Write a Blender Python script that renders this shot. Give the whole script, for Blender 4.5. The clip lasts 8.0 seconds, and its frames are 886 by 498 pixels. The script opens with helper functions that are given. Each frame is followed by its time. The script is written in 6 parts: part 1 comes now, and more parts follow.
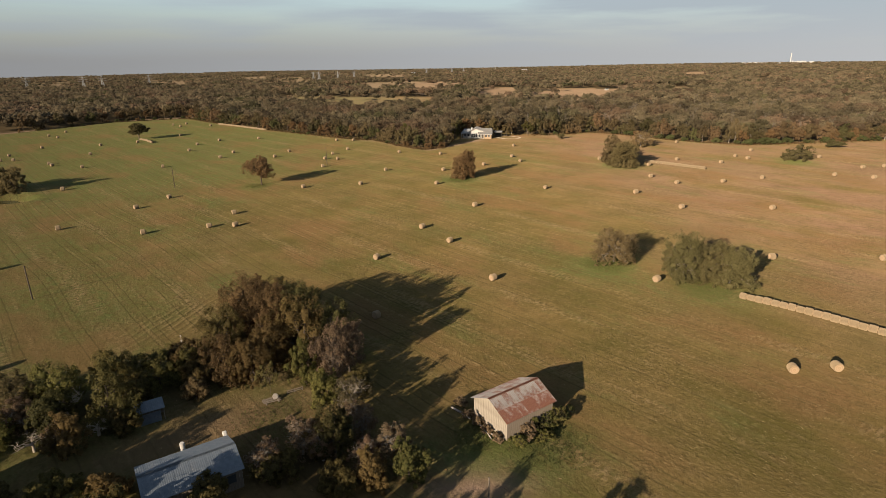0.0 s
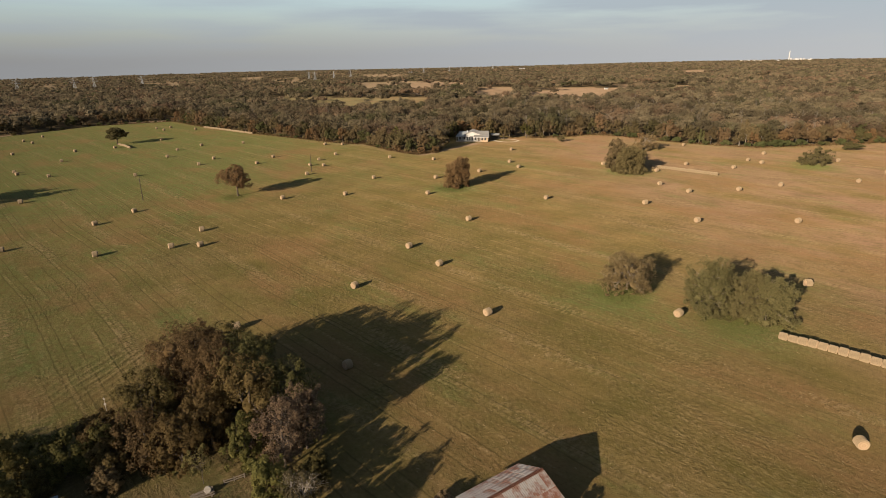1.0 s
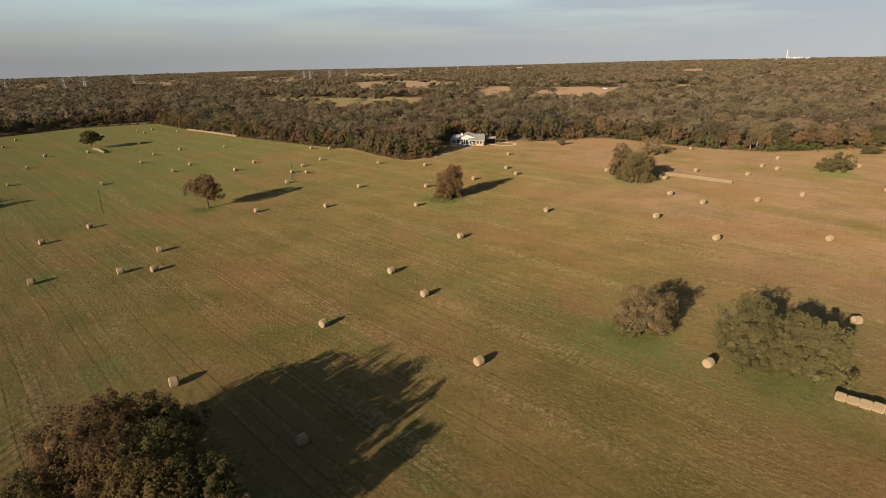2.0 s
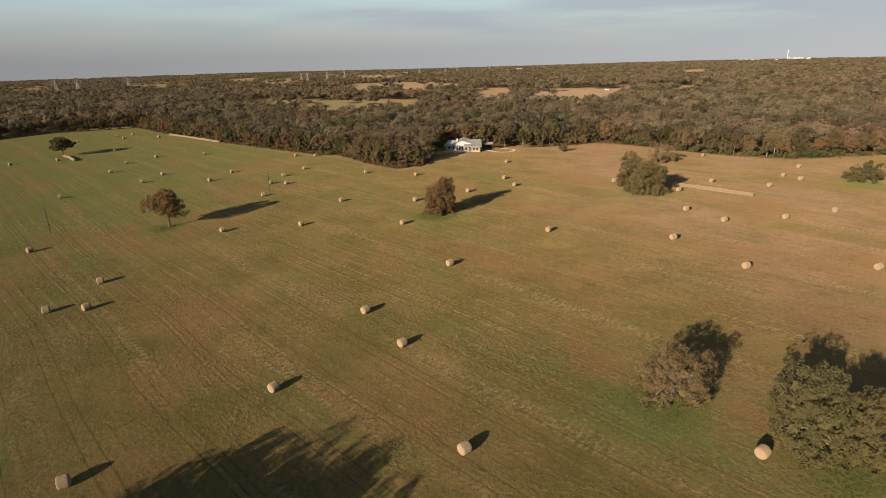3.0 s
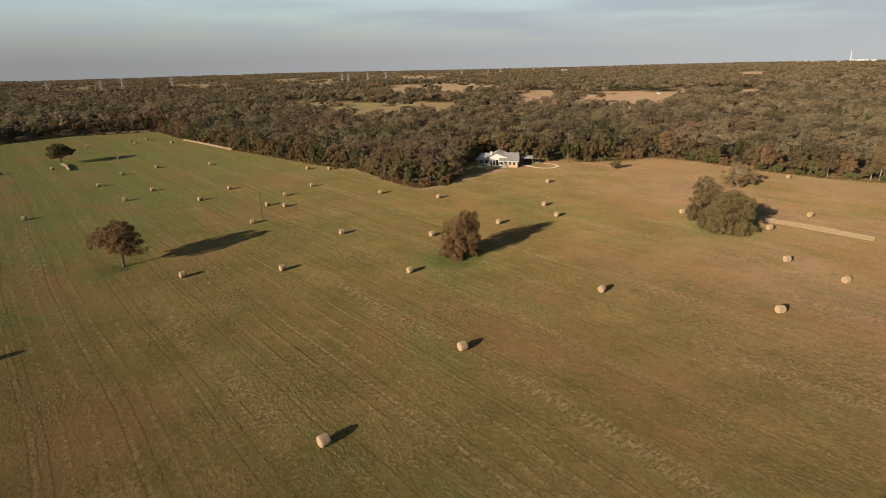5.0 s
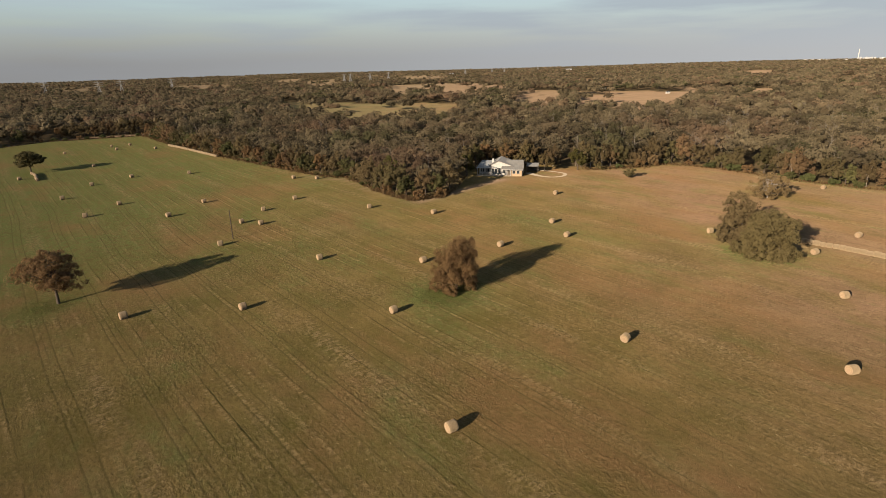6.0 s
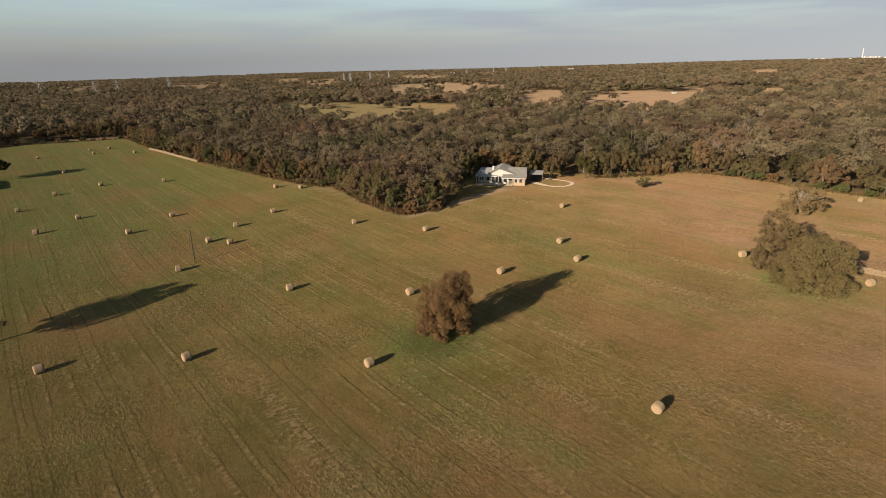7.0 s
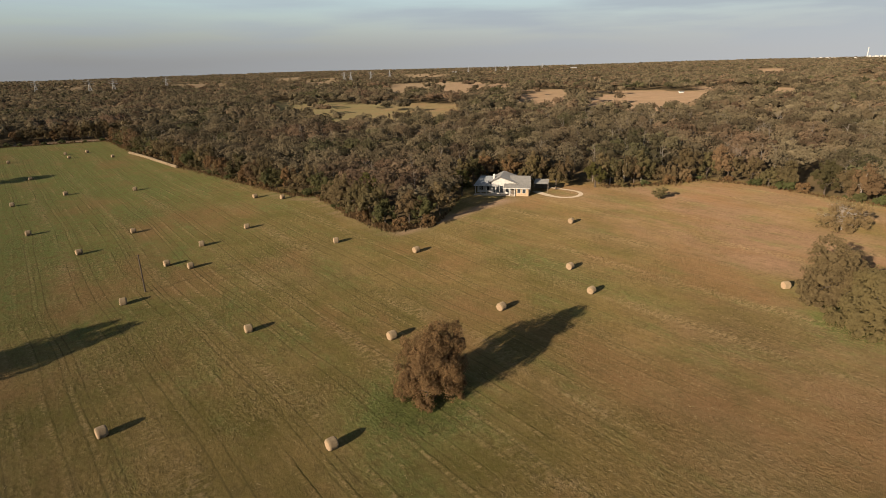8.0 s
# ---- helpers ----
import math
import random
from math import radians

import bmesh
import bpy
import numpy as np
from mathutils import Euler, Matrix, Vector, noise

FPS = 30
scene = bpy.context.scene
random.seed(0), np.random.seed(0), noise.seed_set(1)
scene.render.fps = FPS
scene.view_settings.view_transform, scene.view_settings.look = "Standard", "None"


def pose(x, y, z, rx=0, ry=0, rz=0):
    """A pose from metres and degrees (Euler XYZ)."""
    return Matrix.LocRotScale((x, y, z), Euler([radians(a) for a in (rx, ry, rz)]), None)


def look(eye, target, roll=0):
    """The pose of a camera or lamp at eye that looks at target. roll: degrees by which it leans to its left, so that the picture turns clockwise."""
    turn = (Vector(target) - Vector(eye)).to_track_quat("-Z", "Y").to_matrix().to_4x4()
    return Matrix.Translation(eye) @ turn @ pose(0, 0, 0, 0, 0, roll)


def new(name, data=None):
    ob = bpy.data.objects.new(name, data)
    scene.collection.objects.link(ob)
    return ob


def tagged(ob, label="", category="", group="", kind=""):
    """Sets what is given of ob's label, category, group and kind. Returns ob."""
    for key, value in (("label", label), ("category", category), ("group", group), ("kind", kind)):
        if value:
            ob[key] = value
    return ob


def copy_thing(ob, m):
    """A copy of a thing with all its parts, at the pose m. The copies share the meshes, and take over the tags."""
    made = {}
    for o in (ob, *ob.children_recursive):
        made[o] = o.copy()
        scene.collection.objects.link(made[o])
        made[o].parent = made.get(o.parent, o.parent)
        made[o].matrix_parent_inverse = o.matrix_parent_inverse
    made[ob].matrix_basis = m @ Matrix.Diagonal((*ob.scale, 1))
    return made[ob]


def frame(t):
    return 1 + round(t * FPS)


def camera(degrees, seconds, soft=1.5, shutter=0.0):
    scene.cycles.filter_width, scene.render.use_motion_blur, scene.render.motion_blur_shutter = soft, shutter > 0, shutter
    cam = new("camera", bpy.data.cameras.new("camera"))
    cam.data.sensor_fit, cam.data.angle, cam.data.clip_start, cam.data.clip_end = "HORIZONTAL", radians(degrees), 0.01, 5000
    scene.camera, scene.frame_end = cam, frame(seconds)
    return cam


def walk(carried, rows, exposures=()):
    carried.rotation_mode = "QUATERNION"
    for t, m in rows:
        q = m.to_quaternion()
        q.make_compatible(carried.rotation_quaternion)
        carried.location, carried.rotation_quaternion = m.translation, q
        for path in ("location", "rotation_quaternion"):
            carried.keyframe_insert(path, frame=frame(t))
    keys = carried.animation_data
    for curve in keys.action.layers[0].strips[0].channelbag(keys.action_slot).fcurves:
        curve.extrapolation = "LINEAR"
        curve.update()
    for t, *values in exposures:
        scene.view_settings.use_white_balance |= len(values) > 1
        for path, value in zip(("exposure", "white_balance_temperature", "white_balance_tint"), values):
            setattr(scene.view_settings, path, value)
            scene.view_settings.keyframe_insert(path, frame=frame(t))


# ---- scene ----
cam = camera(75.6, 8.0, soft=0.75)
PATH = [
    (0, (0.339, -0.278, 37.317), (0.335, 1.621, 36.688), -0.7),
    (0.5, (1.253, 7.11, 37.297), (1.253, 9.008, 36.667), -0.8),
    (1, (2.322, 14.818, 37.251), (2.322, 16.716, 36.62), -1.0),
    (1.5, (3.418, 22.729, 37.083), (3.419, 24.628, 36.454), -1.0),
    (1.7, (3.796, 25.61, 37.131), (3.801, 27.507, 36.497), -1.0),
    (3, (7.11, 47.396, 36.815), (7.117, 49.294, 36.185), -1.2),
    (3.5, (8.461, 55.939, 36.689), (8.46, 57.838, 36.061), -1.3),
    (4, (9.483, 64.284, 36.666), (9.431, 66.182, 36.04), -1.2),
    (4.5, (10.417, 72.605, 36.681), (10.301, 74.501, 36.058), -1.2),
    (4.7, (10.651, 75.389, 36.721), (10.527, 77.285, 36.097), -1.1),
    (6, (12.093, 97.988, 36.554), (11.948, 99.882, 35.929), -1.3),
    (6.5, (12.433, 106.498, 36.361), (12.284, 108.392, 35.736), -1.3),
    (7, (12.733, 114.936, 36.238), (12.583, 116.829, 35.611), -1.3),
    (7.5, (13.025, 123.309, 36.051), (12.868, 125.201, 35.423), -1.3),
    (8, (13.338, 131.627, 35.854), (13.181, 133.519, 35.224), -1.3),
]
walk(cam, [(t, look(eye, target, roll)) for t, eye, target, roll in PATH], exposures=[(0.0, 1.47), (8.0, 1.47)])

# ---- world and sun ----
SUN_EL, SUN_AZ = 16.5, 217.0      # elevation, and bearing clockwise from +y
world = bpy.data.worlds.new("sky")
scene.world = world
world.use_nodes = True
wn, wl = world.node_tree.nodes, world.node_tree.links
wn.clear()
w_out = wn.new("ShaderNodeOutputWorld")
w_bg = wn.new("ShaderNodeBackground")
w_bg.inputs["Strength"].default_value = 0.058
sky = wn.new("ShaderNodeTexSky")
sky.sky_type, sky.sun_disc = "NISHITA", False
sky.sun_elevation, sky.sun_rotation = radians(SUN_EL), radians(SUN_AZ)
sky.air_density, sky.dust_density, sky.ozone_density = 1.0, 1.2, 1.6
# thin evening cloud, thickest towards the skyline
w_tc = wn.new("ShaderNodeTexCoord")
w_sep = wn.new("ShaderNodeSeparateXYZ")
w_map = wn.new("ShaderNodeMapping")
w_map.inputs["Scale"].default_value = (2.0, 3.0, 22.0)
w_map.inputs["Rotation"].default_value = (0.10, 0.16, 0.5)
w_noise = wn.new("ShaderNodeTexNoise")
w_noise.inputs["Scale"].default_value = 1.5
w_noise.inputs["Detail"].default_value = 6.0
w_noise.inputs["Roughness"].default_value = 0.5
w_ramp = wn.new("ShaderNodeValToRGB")
w_ramp.color_ramp.elements[0].position, w_ramp.color_ramp.elements[1].position = 0.40, 0.62
w_ramp.color_ramp.elements[0].color = (0.62, 0.62, 0.62, 1)
w_ramp.color_ramp.elements[1].color = (1.0, 1.0, 1.0, 1)
w_low = wn.new("ShaderNodeValToRGB")
w_low.color_ramp.elements[0].position, w_low.color_ramp.elements[1].position = 0.005, 0.085
w_low.color_ramp.elements[0].color = (0.9, 0.9, 0.9, 1)
w_low.color_ramp.elements[1].color = (0, 0, 0, 1)
w_veil = wn.new("ShaderNodeMixRGB")
w_side = wn.new("ShaderNodeValToRGB")
w_side.color_ramp.elements[0].position, w_side.color_ramp.elements[1].position = 0.2, 0.8
w_side.color_ramp.elements[0].color = (0.172, 0.172, 0.176, 1)
w_side.color_ramp.elements[1].color = (0.318, 0.323, 0.327, 1)
w_tilt = wn.new("ShaderNodeMath")
w_tilt.operation = "MULTIPLY_ADD"
w_tilt.inputs[1].default_value, w_tilt.inputs[2].default_value = 0.5, 0.5
w_gain = wn.new("ShaderNodeMixRGB")
w_gain.blend_type = "MULTIPLY"
w_gain.inputs["Fac"].default_value = 1.0
w_gain.inputs["Color2"].default_value = (10, 10, 10, 1)
wl.new(w_sep.outputs["X"], w_tilt.inputs[0])
wl.new(w_tilt.outputs[0], w_side.inputs["Fac"])
wl.new(w_side.outputs["Color"], w_gain.inputs["Color1"])
wl.new(w_gain.outputs["Color"], w_veil.inputs["Color2"])
w_mix = wn.new("ShaderNodeMixRGB")
w_mix.inputs["Color2"].default_value = (2.66, 3.09, 3.38, 1)
wl.new(w_tc.outputs["Generated"], w_map.inputs["Vector"])
wl.new(w_tc.outputs["Generated"], w_sep.inputs["Vector"])
wl.new(w_sep.outputs["Z"], w_low.inputs["Fac"])
wl.new(w_map.outputs["Vector"], w_noise.inputs["Vector"])
wl.new(w_noise.outputs["Fac"], w_ramp.inputs["Fac"])
w_east = wn.new("ShaderNodeMath")
w_east.operation = "MULTIPLY_ADD"
w_east.inputs[1].default_value = 0.4
wl.new(w_sep.outputs["X"], w_east.inputs[0])
wl.new(w_ramp.outputs["Color"], w_east.inputs[2])
w_east.use_clamp = True
# the haze thins out to clear sky overhead
w_high = wn.new("ShaderNodeValToRGB")
w_high.color_ramp.elements[0].position, w_high.color_ramp.elements[1].position = 0.15, 0.6
w_high.color_ramp.elements[0].color = (1, 1, 1, 1)
w_high.color_ramp.elements[1].color = (0.4, 0.4, 0.4, 1)
wl.new(w_sep.outputs["Z"], w_high.inputs["Fac"])
w_thin = wn.new("ShaderNodeMath")
w_thin.operation = "MULTIPLY"
wl.new(w_east.outputs[0], w_thin.inputs[0])
wl.new(w_high.outputs["Color"], w_thin.inputs[1])
wl.new(w_thin.outputs[0], w_mix.inputs["Fac"])
wl.new(sky.outputs["Color"], w_mix.inputs["Color1"])
wl.new(w_mix.outputs["Color"], w_veil.inputs["Color1"])
wl.new(w_low.outputs["Color"], w_veil.inputs["Fac"])
wl.new(w_veil.outputs["Color"], w_bg.inputs["Color"])
wl.new(w_bg.outputs["Background"], w_out.inputs["Surface"])

sun = new("sun", bpy.data.lights.new("sun", "SUN"))
sun.data.energy, sun.data.angle, sun.data.color = 5.0, radians(0.55), (1.0, 0.815, 0.60)
az, el = radians(SUN_AZ), radians(SUN_EL)
to_sun = Vector((math.sin(az) * math.cos(el), math.cos(az) * math.cos(el), math.sin(el)))
sun.matrix_world = look(to_sun * 300, (0, 0, 0))


# ---- materials ----
class Nodes:
    """A material with a Principled shader and short ways to wire it."""

    def __init__(self, name, roughness=0.9, metallic=0.0):
        self.mat = bpy.data.materials.new(name)
        self.mat.use_nodes = True
        self.n, self.l = self.mat.node_tree.nodes, self.mat.node_tree.links
        self.bsdf = self.n["Principled BSDF"]
        self.bsdf.inputs["Roughness"].default_value = roughness
        self.bsdf.inputs["Metallic"].default_value = metallic
        self.bsdf.inputs["Diffuse Roughness"].default_value = 1.0
        self.bsdf.inputs["Specular IOR Level"].default_value = 0.25
        self.tc = self.n.new("ShaderNodeTexCoord")

    def noise(self, scale, detail=4.0, rough=0.55, stretch=(1, 1, 1), turn=0.0, coord="Object"):
        m = self.n.new("ShaderNodeMapping")
        m.inputs["Scale"].default_value = stretch
        r = self.n.new("ShaderNodeMapping")
        r.inputs["Rotation"].default_value = (0, 0, radians(turn))
        t = self.n.new("ShaderNodeTexNoise")
        t.inputs["Scale"].default_value, t.inputs["Detail"].default_value = scale, detail
        t.inputs["Roughness"].default_value = rough
        self.l.new(self.tc.outputs[coord], r.inputs["Vector"])
        self.l.new(r.outputs["Vector"], m.inputs["Vector"])
        self.l.new(m.outputs["Vector"], t.inputs["Vector"])
        return t.outputs["Fac"]

    def ramp(self, fac, *stops):
        r = self.n.new("ShaderNodeValToRGB")
        e = r.color_ramp.elements
        while len(e) < len(stops):
            e.new(0.5)
        for i, (p, c) in enumerate(stops):
            e[i].position = p
            e[i].color = (c, c, c, 1) if isinstance(c, (int, float)) else (*c, 1)
        self.l.new(fac, r.inputs["Fac"])
        return r.outputs["Color"]

    def mix(self, fac, a, b, kind="MIX"):
        m = self.n.new("ShaderNodeMixRGB")
        m.blend_type = kind
        for sock, v in ((m.inputs["Fac"], fac), (m.inputs["Color1"], a), (m.inputs["Color2"], b)):
            if isinstance(v, (int, float)):
                sock.default_value = v if sock.name == "Fac" else (v, v, v, 1)
            elif isinstance(v, tuple):
                sock.default_value = (*v, 1)
            else:
                self.l.new(v, sock)
        return m.outputs["Color"]

    def math(self, op, a, b=0.0):
        m = self.n.new("ShaderNodeMath")
        m.operation = op
        for sock, v in ((m.inputs[0], a), (m.inputs[1], b)):
            if isinstance(v, (int, float)):
                sock.default_value = v
            else:
                self.l.new(v, sock)
        return m.outputs[0]

    def attr(self, name):
        a = self.n.new("ShaderNodeAttribute")
        a.attribute_name = name
        return a.outputs["Fac"]

    def island(self):
        return self.n.new("ShaderNodeNewGeometry").outputs["Random Per Island"]

    def rand(self):
        return self.n.new("ShaderNodeObjectInfo").outputs["Random"]

    def bump(self, height, strength=0.5, distance=0.1, after=None):
        b = self.n.new("ShaderNodeBump")
        b.inputs["Strength"].default_value, b.inputs["Distance"].default_value = strength, distance
        self.l.new(height, b.inputs["Height"])
        if after is not None:
            self.l.new(after, b.inputs["Normal"])
        self.l.new(b.outputs["Normal"], self.bsdf.inputs["Normal"])
        return b.outputs["Normal"]

    def colour(self, c):
        if isinstance(c, tuple):
            self.bsdf.inputs["Base Color"].default_value = (*c, 1)
        else:
            self.l.new(c, self.bsdf.inputs["Base Color"])
        return self.mat


MOW = 133.0      # bearing of the mown swaths, degrees from +x


def ground_material():
    m = Nodes("field_and_land", 1.0)
    m.bsdf.inputs["Specular IOR Level"].default_value = 0.02
    big = m.noise(0.012, 4, 0.6)
    mid = m.noise(0.07, 5, 0.65)
    fine = m.noise(3.0, 6, 0.75)
    speck = m.noise(1.0, 8, 0.8, (1.9, 2.6, 1), -MOW)
    clump = m.noise(1.0, 6, 0.7, (0.5, 0.7, 1), -MOW)
    streak = m.noise(1.0, 7, 0.75, (0.45, 1.2, 1), -MOW)
    patchy = m.ramp(m.noise(0.045, 5, 0.6), (0.40, 0.0), (0.62, 1.0))
    rows = m.attr("rows")
    patchy = m.math("MULTIPLY", patchy, rows)
    broken = m.ramp(m.noise(1.0, 5, 0.7, (0.12, 0.8, 1), -MOW), (0.36, 0.0), (0.52, 1.0))
    # furrows: the distance across the swaths, bent a little
    turn = m.n.new("ShaderNodeMapping")
    turn.inputs["Rotation"].default_value = (0, 0, radians(-MOW))
    m.l.new(m.tc.outputs["Object"], turn.inputs["Vector"])
    sep = m.n.new("ShaderNodeSeparateXYZ")
    m.l.new(turn.outputs["Vector"], sep.inputs["Vector"])
    across = m.math("ADD", sep.outputs["Y"], m.math("MULTIPLY", m.noise(0.010, 2, 0.5), 9.0))
    across = m.math("ADD", across, m.math("MULTIPLY", m.noise(0.35, 4, 0.6), 0.42))
    f1 = m.math("FRACT", m.math("DIVIDE", across, 2.7))
    f2 = m.math("FRACT", m.math("DIVIDE", m.math("ADD", across, 0.9), 8.1))
    # every swath has a strength of its own
    own = m.n.new("ShaderNodeTexWhiteNoise")
    own.noise_dimensions = "1D"
    m.l.new(m.math("FLOOR", m.math("DIVIDE", across, 2.7)), own.inputs["W"])
    deep = m.ramp(own.outputs["Value"], (0.25, 0.1), (0.85, 1.0))
    line1 = m.math("MULTIPLY", m.ramp(f1, (0.0, 0.0), (0.02, 1.0), (0.055, 1.0), (0.08, 0.0)), m.math("MULTIPLY", broken, deep))
    line2 = m.ramp(f2, (0.0, 0.0), (0.010, 1.0), (0.022, 1.0), (0.034, 0.0), (0.20, 0.0), (0.21, 1.0), (0.222, 1.0), (0.236, 0.0))
    line2 = m.math("MULTIPLY", line2, m.ramp(broken, (0.0, 0.45), (1.0, 1.0)))
    ripple = m.ramp(m.noise(1.0, 5, 0.7, (1.9, 0.75, 1), -MOW), (0.46, 0.0), (0.58, 1.0))
    pale1 = m.math("MULTIPLY", m.ramp(f1, (0.09, 0.0), (0.13, 1.0), (0.22, 0.9), (0.36, 0.0)), m.math("MULTIPLY", broken, ripple))
    olive = m.mix(m.ramp(mid, (0.36, 0.0), (0.64, 1.0)), (0.058, 0.047, 0.0145), (0.098, 0.068, 0.027))
    green = m.mix(m.ramp(fine, (0.35, 0.0), (0.7, 1.0)), (0.044, 0.053, 0.0165), (0.077, 0.083, 0.029))
    straw = m.mix(m.ramp(mid, (0.3, 0.0), (0.7, 1.0)), (0.092, 0.057, 0.035), (0.132, 0.081, 0.052))
    tan_f = m.math("ADD", m.attr("tan"), m.ramp(m.noise(0.03, 5, 0.65), (0.50, 0.0), (0.68, 0.24)))
    tan_f = m.math("MULTIPLY", tan_f, m.ramp(m.noise(0.05, 7, 0.72, (0.5, 1, 1), -MOW + 18), (0.36, 0.1), (0.58, 1.1)))
    col = m.mix(tan_f, olive, straw)
    green_f = m.math("ADD", m.attr("green"), m.ramp(big, (0.45, 0.0), (0.72, 0.30)))
    green_f = m.math("ADD", green_f, m.ramp(m.noise(0.10, 5, 0.7, (0.4, 1, 1), -MOW), (0.53, 0.0), (0.66, 0.62)))
    green_f = m.math("MULTIPLY", green_f, m.ramp(clump, (0.34, 0.3), (0.60, 1.1)))
    col = m.mix(green_f, col, green)
    # long mown streaks, pale and dark, that run with the swaths
    sweep = m.noise(1.0, 6, 0.7, (0.045, 0.55, 1), -MOW)
    col = m.mix(m.ramp(sweep, (0.52, 0.0), (0.70, 0.22)), col, (0.128, 0.090, 0.050))
    col = m.mix(m.ramp(sweep, (0.32, 0.28), (0.46, 0.0)), col, (0.042, 0.039, 0.014))
    col = m.mix(m.ramp(clump, (0.36, 0.42), (0.50, 0.0)), col, (0.046, 0.036, 0.015))
    col = m.mix(m.ramp(streak, (0.54, 0.0), (0.68, 0.16)), col, (0.042, 0.037, 0.016))
    # left windrows: broad bands in which pale clumps lie thicker
    band = m.ramp(m.math("FRACT", m.math("DIVIDE", across, 13.0)), (0.0, 0.0), (0.10, 1.0), (0.22, 0.8), (0.34, 0.0))
    band = m.math("MULTIPLY", band, m.ramp(m.noise(1.0, 4, 0.6, (0.035, 0.10, 1), -MOW), (0.42, 0.0), (0.60, 1.0)))
    col = m.mix(m.math("MULTIPLY", m.math("MULTIPLY", ripple, band), 0.62), col, (0.170, 0.121, 0.066))
    col = m.mix(m.math("MULTIPLY", m.ramp(speck, (0.40, 0.7), (0.48, 0.0)), band), col, (0.040, 0.031, 0.014))
    col = m.mix(m.ramp(speck, (0.53, 0.0), (0.66, 0.32)), col, (0.145, 0.105, 0.056))
    # chaff raked into short ripples
    chaff = m.noise(1.0, 4, 0.65, (1.5, 2.4, 1), -MOW)
    raked = m.ramp(m.noise(0.05, 5, 0.65), (0.42, 0.06), (0.60, 0.9))
    col = m.mix(m.math("MULTIPLY", m.ramp(chaff, (0.52, 0.0), (0.64, 0.45)), raked), col, (0.150, 0.108, 0.058))
    col = m.mix(m.math("MULTIPLY", m.ramp(chaff, (0.34, 0.52), (0.45, 0.0)), raked), col, (0.036, 0.030, 0.012))
    rust = m.math("MULTIPLY", m.ramp(m.noise(0.055, 6, 0.65, (0.6, 1, 1), -MOW), (0.50, 0.0), (0.63, 0.65)), m.ramp(clump, (0.35, 0.5), (0.55, 1.0)))
    col = m.mix(rust, col, (0.100, 0.058, 0.028))
    col = m.mix(m.ramp(speck, (0.37, 0.5), (0.46, 0.0)), col, (0.034, 0.030, 0.011))
    col = m.mix(m.math("MULTIPLY", m.math("MULTIPLY", pale1, patchy), 0.60), col, (0.175, 0.124, 0.064))
    col = m.mix(m.math("MULTIPLY", m.math("MULTIPLY", line1, patchy), 0.92), col, (0.026, 0.023, 0.009))
    col = m.mix(m.math("MULTIPLY", m.math("MULTIPLY", line2, rows), 0.55), col, (0.032, 0.028, 0.011))
    # lush grass under and beside the trees
    lush = m.mix(m.ramp(fine, (0.3, 0.0), (0.7, 1.0)), (0.038, 0.045, 0.013), (0.068, 0.075, 0.023))
    col = m.mix(m.math("MULTIPLY", m.math("MULTIPLY", m.math("MAXIMUM", m.math("SUBTRACT", m.attr("green"), 0.75), 0.0), 1.0), m.ramp(clump, (0.36, 0.35), (0.56, 1.0))), col, lush)
    # headland, where the mower turned across the other rows
    turn2 = m.n.new("ShaderNodeMapping")
    turn2.inputs["Rotation"].default_value = (0, 0, radians(-77.0))
    m.l.new(m.tc.outputs["Object"], turn2.inputs["Vector"])
    sep2 = m.n.new("ShaderNodeSeparateXYZ")
    m.l.new(turn2.outputs["Vector"], sep2.inputs["Vector"])
    cross = m.math("ADD", sep2.outputs["Y"], m.math("MULTIPLY", m.noise(0.25, 4, 0.6), 1.6))
    f3 = m.math("FRACT", m.math("DIVIDE", cross, 1.35))
    head = m.math("MULTIPLY", m.attr("head"), m.ramp(m.noise(0.6, 4, 0.6), (0.38, 0.15), (0.56, 1.0)))
    col = m.mix(m.math("MULTIPLY", m.math("MULTIPLY", m.ramp(f3, (0.0, 0.0), (0.08, 1.0), (0.2, 1.0), (0.3, 0.0)), head), 0.7), col, (0.028, 0.024, 0.010))
    col = m.mix(m.math("MULTIPLY", m.math("MULTIPLY", m.ramp(f3, (0.35, 0.0), (0.45, 1.0), (0.6, 1.0), (0.75, 0.0)), head), 0.45), col, (0.165, 0.122, 0.064))
    # woodland floor; also stands in for shade under the farm thickets
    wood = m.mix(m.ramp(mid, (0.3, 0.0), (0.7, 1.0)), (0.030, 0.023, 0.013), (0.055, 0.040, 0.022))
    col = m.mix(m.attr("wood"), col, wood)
    bare = m.mix(m.ramp(mid, (0.3, 0.0), (0.7, 1.0)), (0.120, 0.080, 0.058), (0.160, 0.110, 0.082))
    col = m.mix(m.attr("bare"), col, bare)
    b0 = m.bump(m.math("MULTIPLY", chaff, raked), 0.8, 0.22)
    b1 = m.bump(m.math("ADD", speck, m.math("MULTIPLY", m.math("MULTIPLY", ripple, band), 0.5)), 0.6, 0.14, b0)
    b2 = m.bump(clump, 0.35, 0.30, b1)
    m.bump(m.math("MULTIPLY", m.math("SUBTRACT", m.math("MULTIPLY", pale1, 0.6), line1), patchy), 0.3, 0.05, b2)
    return m.colour(col)


